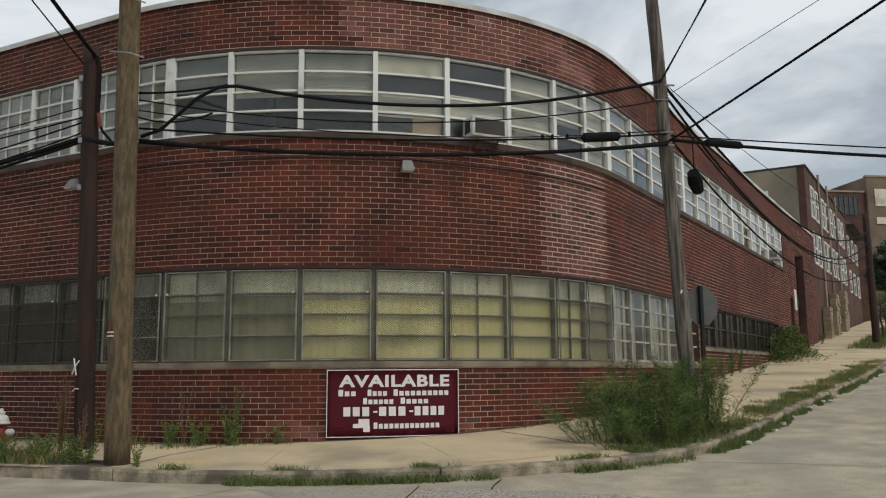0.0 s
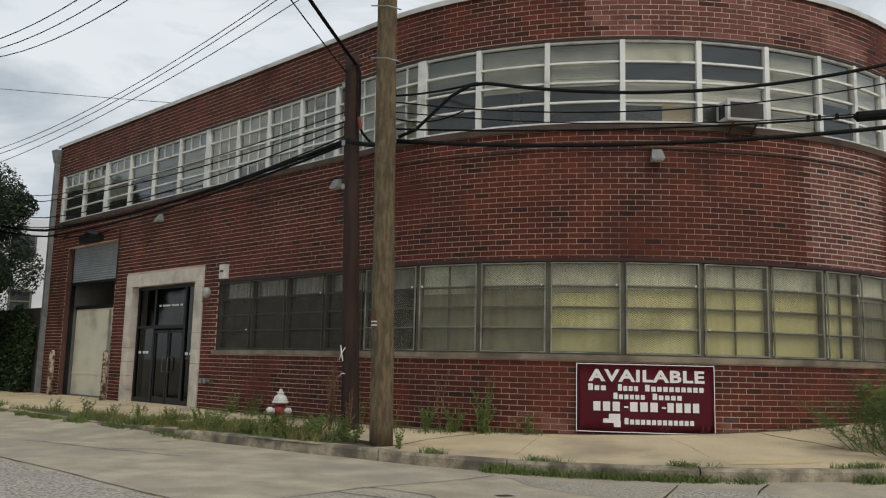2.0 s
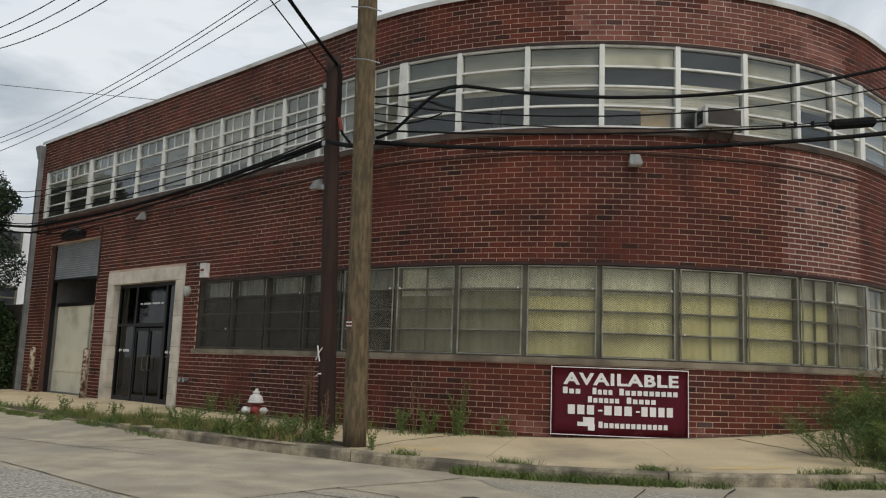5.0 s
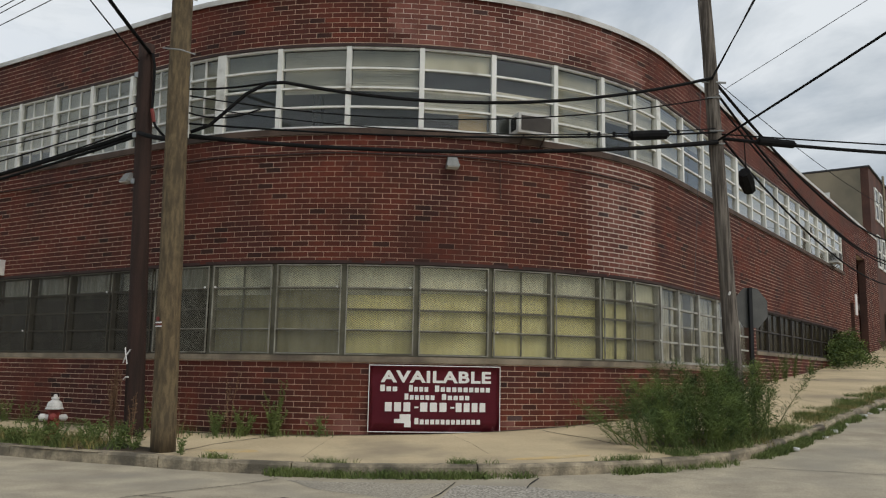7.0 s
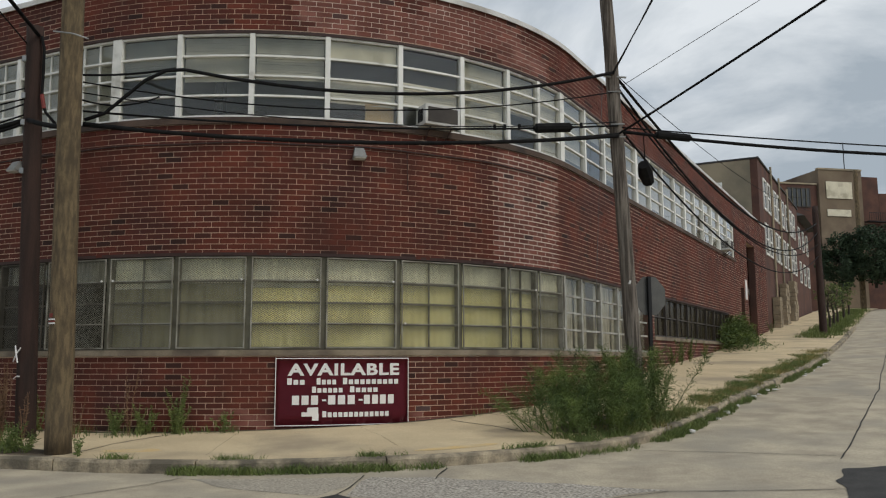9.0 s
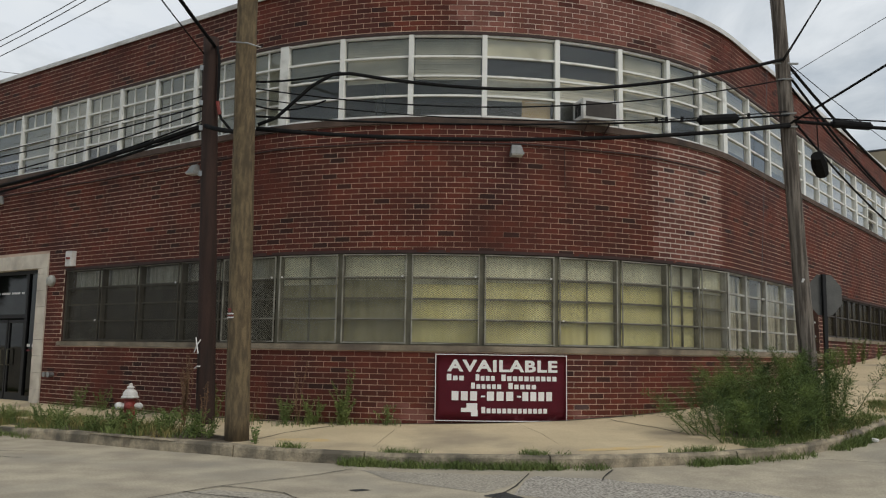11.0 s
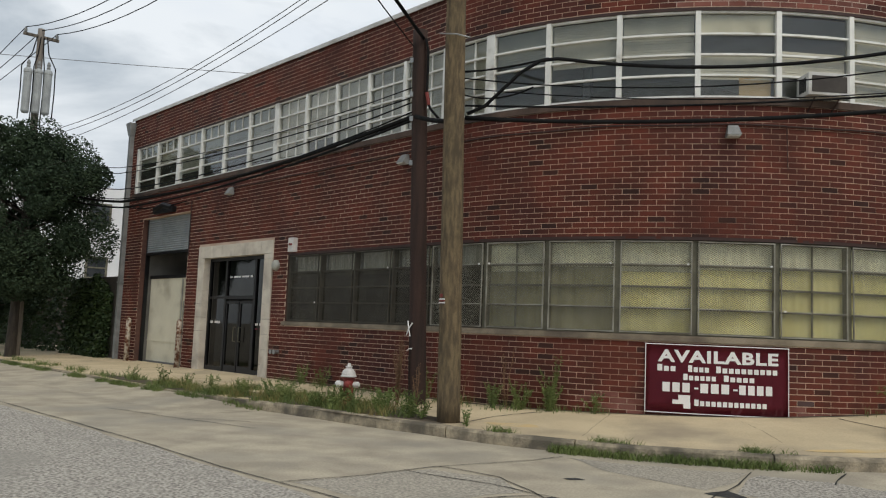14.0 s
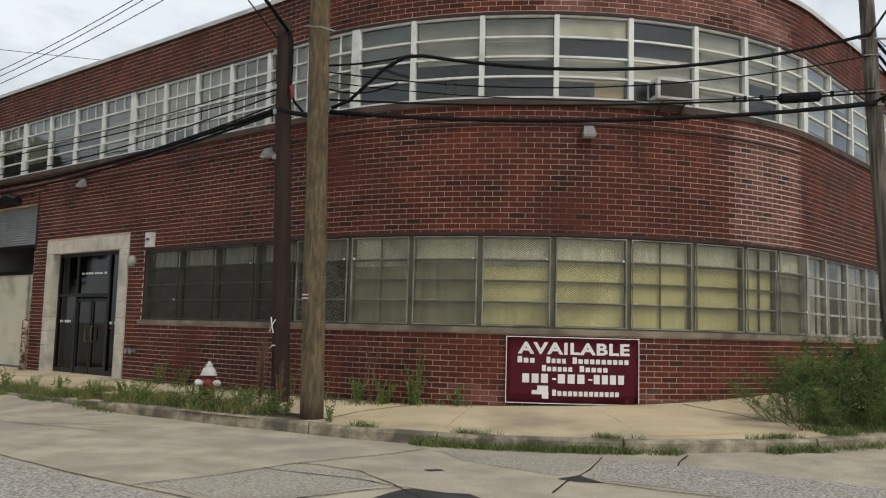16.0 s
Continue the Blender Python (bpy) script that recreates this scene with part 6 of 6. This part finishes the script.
patch([(-14, 12.2), (-9.87, 10.28), (-8.35, 9.5), (-6.19, 8.36), (-5.1, 7.84), (-4.0, 7.3), (-3.5, 4.5), (-8, 3.5), (-15, 8)], M_AGG, "worn_panel", "coarse worn exposed aggregate")
patch([(-5.0, 8.05), (-4.05, 9.75), (-3.2, 9.55), (-2.7, 8.9), (-3.3, 7.9), (-4.1, 7.7)], M_AGG_F, "worn_panel", "lightly worn aggregate", 0.003)
patch([(-2.75, 11.6), (-0.42, 11.6), (-0.55, 10.96), (-0.8, 10.1), (-2.0, 10.75)], M_AGG_F, "worn_panel", "lightly worn aggregate", 0.003)
patch([(-0.3, 11.5), (0.6, 11.3), (2.2, 10.6), (3.2, 10.0), (1.4, 9.25), (-0.55, 10.05), (-0.45, 10.9)], M_AGG, "worn_panel", "coarse worn exposed aggregate", 0.0035)
patch([(5.92, 10.89), (6.41, 11.05), (7.6, 10.9), (8.6, 9.4), (6.2, 8.0), (4.9, 8.9), (5.4, 10.2)], M_ASPHALT, "asphalt_patch", "black asphalt repair patch", 0.007)
patch([(-2.81, 7.9), (-2.5, 8.47), (-2.35, 8.74), (-2.01, 8.68), (-1.71, 8.65), (-1.47, 8.29), (-1.94, 8.28), (-2.22, 8.02), (-2.47, 7.68)], M_ASPHALT, "asphalt_patch", "dark worn asphalt between broken slabs", 0.008)
patch([(-0.82, 9.88), (-0.63, 10.2), (-0.44, 9.77), (-0.65, 9.78)], M_ASPHALT, "asphalt_patch", "black asphalt repair patch", 0.008)
patch([(-2.5, 9.98), (-2.36, 10.06), (-2.2, 9.98), (-2.36, 9.9)], M_ASPHALT, "asphalt_patch", "small black round cover", 0.008)


def walk_patch(sc, dc, ls, ld, mat, name, label):
    bm = BM()
    c = bm.verts.new(fp(sc, dc, walk_z(sc, dc) + 0.004))
    e = []
    for i in range(28):
        a = 2 * math.pi * i / 28
        k = 1 + 0.3 * noise.noise(Vector((math.cos(a) * 1.5 + sc, math.sin(a) * 1.5, 3)))
        s, d = sc + ls * k * math.cos(a), max(0.02, min(dc + ld * k * math.sin(a), kerb_d(sc) - 0.03))
        e.append(bm.verts.new(fp(s, d, walk_z(s, d) + 0.004)))
    for a, b in zip(e, e[1:] + e[:1]):
        bm.faces.new((c, b, a))
    part(name, bm, mat, pavement, label)


walk_patch(2.75, 1.85, 0.42, 0.17, M_STAIN, "stain", "faded orange paint stain")
walk_patch(6.6, 2.9, 0.5, 0.12, M_STAIN, "stain", "faded orange paint stain")
for sc, dc, ls, ld in ((-1.6, 2.5, 3.2, 0.55), (1.0, 2.3, 1.0, 0.6), (-7.0, 3.0, 3.0, 0.3), (9.3, 2.5, 1.1, 0.6), (11.2, 3.3, 1.0, 0.22), (13.6, 3.3, 1.6, 0.2), (16.6, 3.3, 1.8, 0.2)):
    walk_patch(sc, dc, ls, ld, M_DIRT, "dirt_patch", "bare dark soil of the weedy verge")
# sidewalk joints
for s in [-20, -18, -16, -14, -12, -9.8, -7.4, -5, -2.6, 8.6] + [13 + 2.3 * k for k in range(14)]:
    bm = BM()
    kd = kerb_d(s)
    r = []
    for i in range(9):
        d = kd * i / 8
        w = 0.009 + 0.006 * abs(noise.noise(Vector((s, d * 3, 0))))
        r.append([bm.verts.new(fp(s + k * w, d, walk_z(s, d) + 0.005)) for k in (-1, 1)])
    for a, b in zip(r, r[1:]):
        bm.faces.new((a[0], a[1], b[1], b[0]))
    part("joint", bm, M_TAR, pavement, "dark dirt-filled slab joint")
for pts, w0 in ((((7.6, 0.26), (7.66, 0.74), (7.79, 1.27), (7.85, 1.93), (8.1, 2.6)), 0.018), (((5.88, 0.1), (5.99, 1.26), (6.0, 2.61)), 0.003), (((3.85, 0.15), (3.8, 1.4), (3.8, 2.8)), 0.004), (((2.9, 0.1), (2.5, 0.6), (2.2, 1.2), (2.1, 2.4)), 0.02)):
    bm = BM()
    r = []
    for (s0, d0), (s1, d1) in zip(pts, pts[1:]):
        for i in range(6):
            s, d = s0 + (s1 - s0) * i / 6, d0 + (d1 - d0) * i / 6
            w = w0 * (0.5 + abs(noise.noise(Vector((s * 5, d * 5, 2)))))
            o = 0.03 * noise.noise(Vector((s * 3, d * 3, 8)))
            r.append([bm.verts.new(fp(s + o + k * w, d, walk_z(s, d) + 0.005)) for k in (-1, 1)])
    for a, b in zip(r, r[1:]):
        bm.faces.new((a[0], a[1], b[1], b[0]))
    part("crack", bm, M_TAR, pavement, "dark crack in the sidewalk slab")
bm = BM()
prev = None
for i in range(60):
    s = -6 + 15.5 * i / 59
    a, b = [bm.verts.new(fp(s, d, walk_z(s, max(d, 0)) + 0.006)) for d in (0.0, 0.07 + 0.10 * abs(noise.noise(Vector((s * 1.5, 0, 0)))))]
    if prev:
        bm.faces.new((prev[0], prev[1], b, a))
    prev = (a, b)
part("dirt_line", bm, M_DIRT, pavement, "dark dirt gathered at the wall foot")
# litter along the sloping kerb
for i in range(16):
    s = rnd.uniform(9.5, 26)
    c = at(s, kerb_d(s) + rnd.uniform(0.2, 0.5)) - Vector((0, 0, 0.09))
    bm = BM()
    box(bm, c, (rnd.uniform(0.05, 0.16), rnd.uniform(0.04, 0.1), rnd.uniform(0.02, 0.05)), rnd.uniform(0, 3))
    for v in bm.verts:
        v.co += rv() * 0.012
    tagged(part("litter", bm, M_SIGNWHITE), "crumpled white paper litter by the kerb", "litter", "litter")
bm = BM()
for s, d in ((-20.5, 5.1),):
    box(bm, fp(s, d, road_z(*fp(s, d).xy) + 0.03), (0.3, 0.2, 0.04), 0.4)
tagged(part("litter", bm, M_SIGNWHITE), "flat white paper litter on the street", "litter", "litter")

# ---------------------------------------------------------------- bricks, last
BL, BH, JT = 0.3045, 0.1016, 0.0130
full = BM()
box(full, (0, 0, 0), (BL - JT, 0.03, BH - JT))
for f in list(full.faces):
    if f.normal.y > 0.9:
        full.faces.remove(f)
brick_mesh = bpy.data.meshes.new("brick")
full.to_mesh(brick_mesh)
full.free()
brick_mesh.materials.append(M_BRICK_O)
inv = world_of(facade).inverted()
verts, faces = [], []
pverts, pfaces = [], []


def lay(a, b, z0, z1, k):
    mid = (a + b) / 2
    if 3.3 < mid < 7.2 and Z_H1 < z0 and z1 < Z_S2 - 0.1 and b - a > BL - JT - 1e-3:
        ob = new("brick", brick_mesh)
        ob.parent, ob.matrix_parent_inverse = facade, inv
        ob.matrix_basis = Matrix.Translation(fp(mid, -0.015 + rnd.uniform(-0.002, 0.003), (z0 + z1) / 2)) @ Matrix.Rotation(fa(mid) + rnd.uniform(-0.004, 0.004), 4, 'Z')
        return
    j = rnd.uniform(-0.002, 0.003)
    if 8.85 < mid < 11.1 and Z_H1 < z0 < Z_S2 - 0.2:
        a, b, z0, z1 = a + 0.0035, b - 0.0035, z0 + 0.0045, z1 - 0.0045
    pale = (4.6 < mid < 10.7 and z0 > Z_H2 and noise.noise(Vector((mid * 0.7, z0 * 1.2, 4))) > -0.25) or (8.85 < mid < 11.1 and Z_H1 < z0 < Z_S2 - 0.2) or ((3.2 < mid < 4.3 or 6.9 < mid < 7.5) and z1 < 0.95 and rnd.random() < 0.5)
    vs, fs = (pverts, pfaces) if pale else (verts, faces)
    n0 = len(vs)
    for s, d in ((a, -0.03), (a, j), (b, j), (b, -0.03)):
        p, q = fp(s, d, z0), fp(s, d, z1)
        vs.append(p[:])
        vs.append(q[:])
    for i in range(3):
        fs.append((n0 + 2 * i, n0 + 2 * i + 2, n0 + 2 * i + 3, n0 + 2 * i + 1))
    fs.append((n0 + 1, n0 + 3, n0 + 5, n0 + 7))
    fs.append((n0 + 6, n0 + 4, n0 + 2, n0))


k = 0
z = -0.1912
zones = []
while z < Z_TOP - 0.02:
    zm0, zm1 = z + JT / 2, min(z + BH - JT / 2, Z_TOP - 0.003)
    for a, b in solid_runs(zm0 + 0.02, zm1 - 0.02):
        at_s = math.floor(a / BL) * BL + (BL / 2 if k % 2 else 0.0) - BL
        while at_s < b:
            x0, x1 = max(a + 0.004, at_s + JT / 2), min(b - 0.004, at_s + BL - JT / 2)
            if x1 - x0 > 0.04:
                pz = hu(uof(*fp((x0 + x1) / 2).xy))
                if zm1 > pz - 0.1:
                    lay(x0, x1, zm0, zm1, k)
            at_s += BL
    z += BH
    k += 1
me = bpy.data.meshes.new("brickwork")
me.from_pydata(verts, [], faces)
me.materials.append(M_BRICK)
rest = new("brickwork", me)
rest.parent, rest.matrix_parent_inverse = facade, inv
tagged(rest, kind="stuff")
me = bpy.data.meshes.new("brickwork")
me.from_pydata(pverts, [], pfaces)
me.materials.append(M_BRICK_PALE)
rest = new("brickwork", me)
rest.parent, rest.matrix_parent_inverse = facade, inv
tagged(rest, "paler pinkish weathered bricks", kind="stuff")
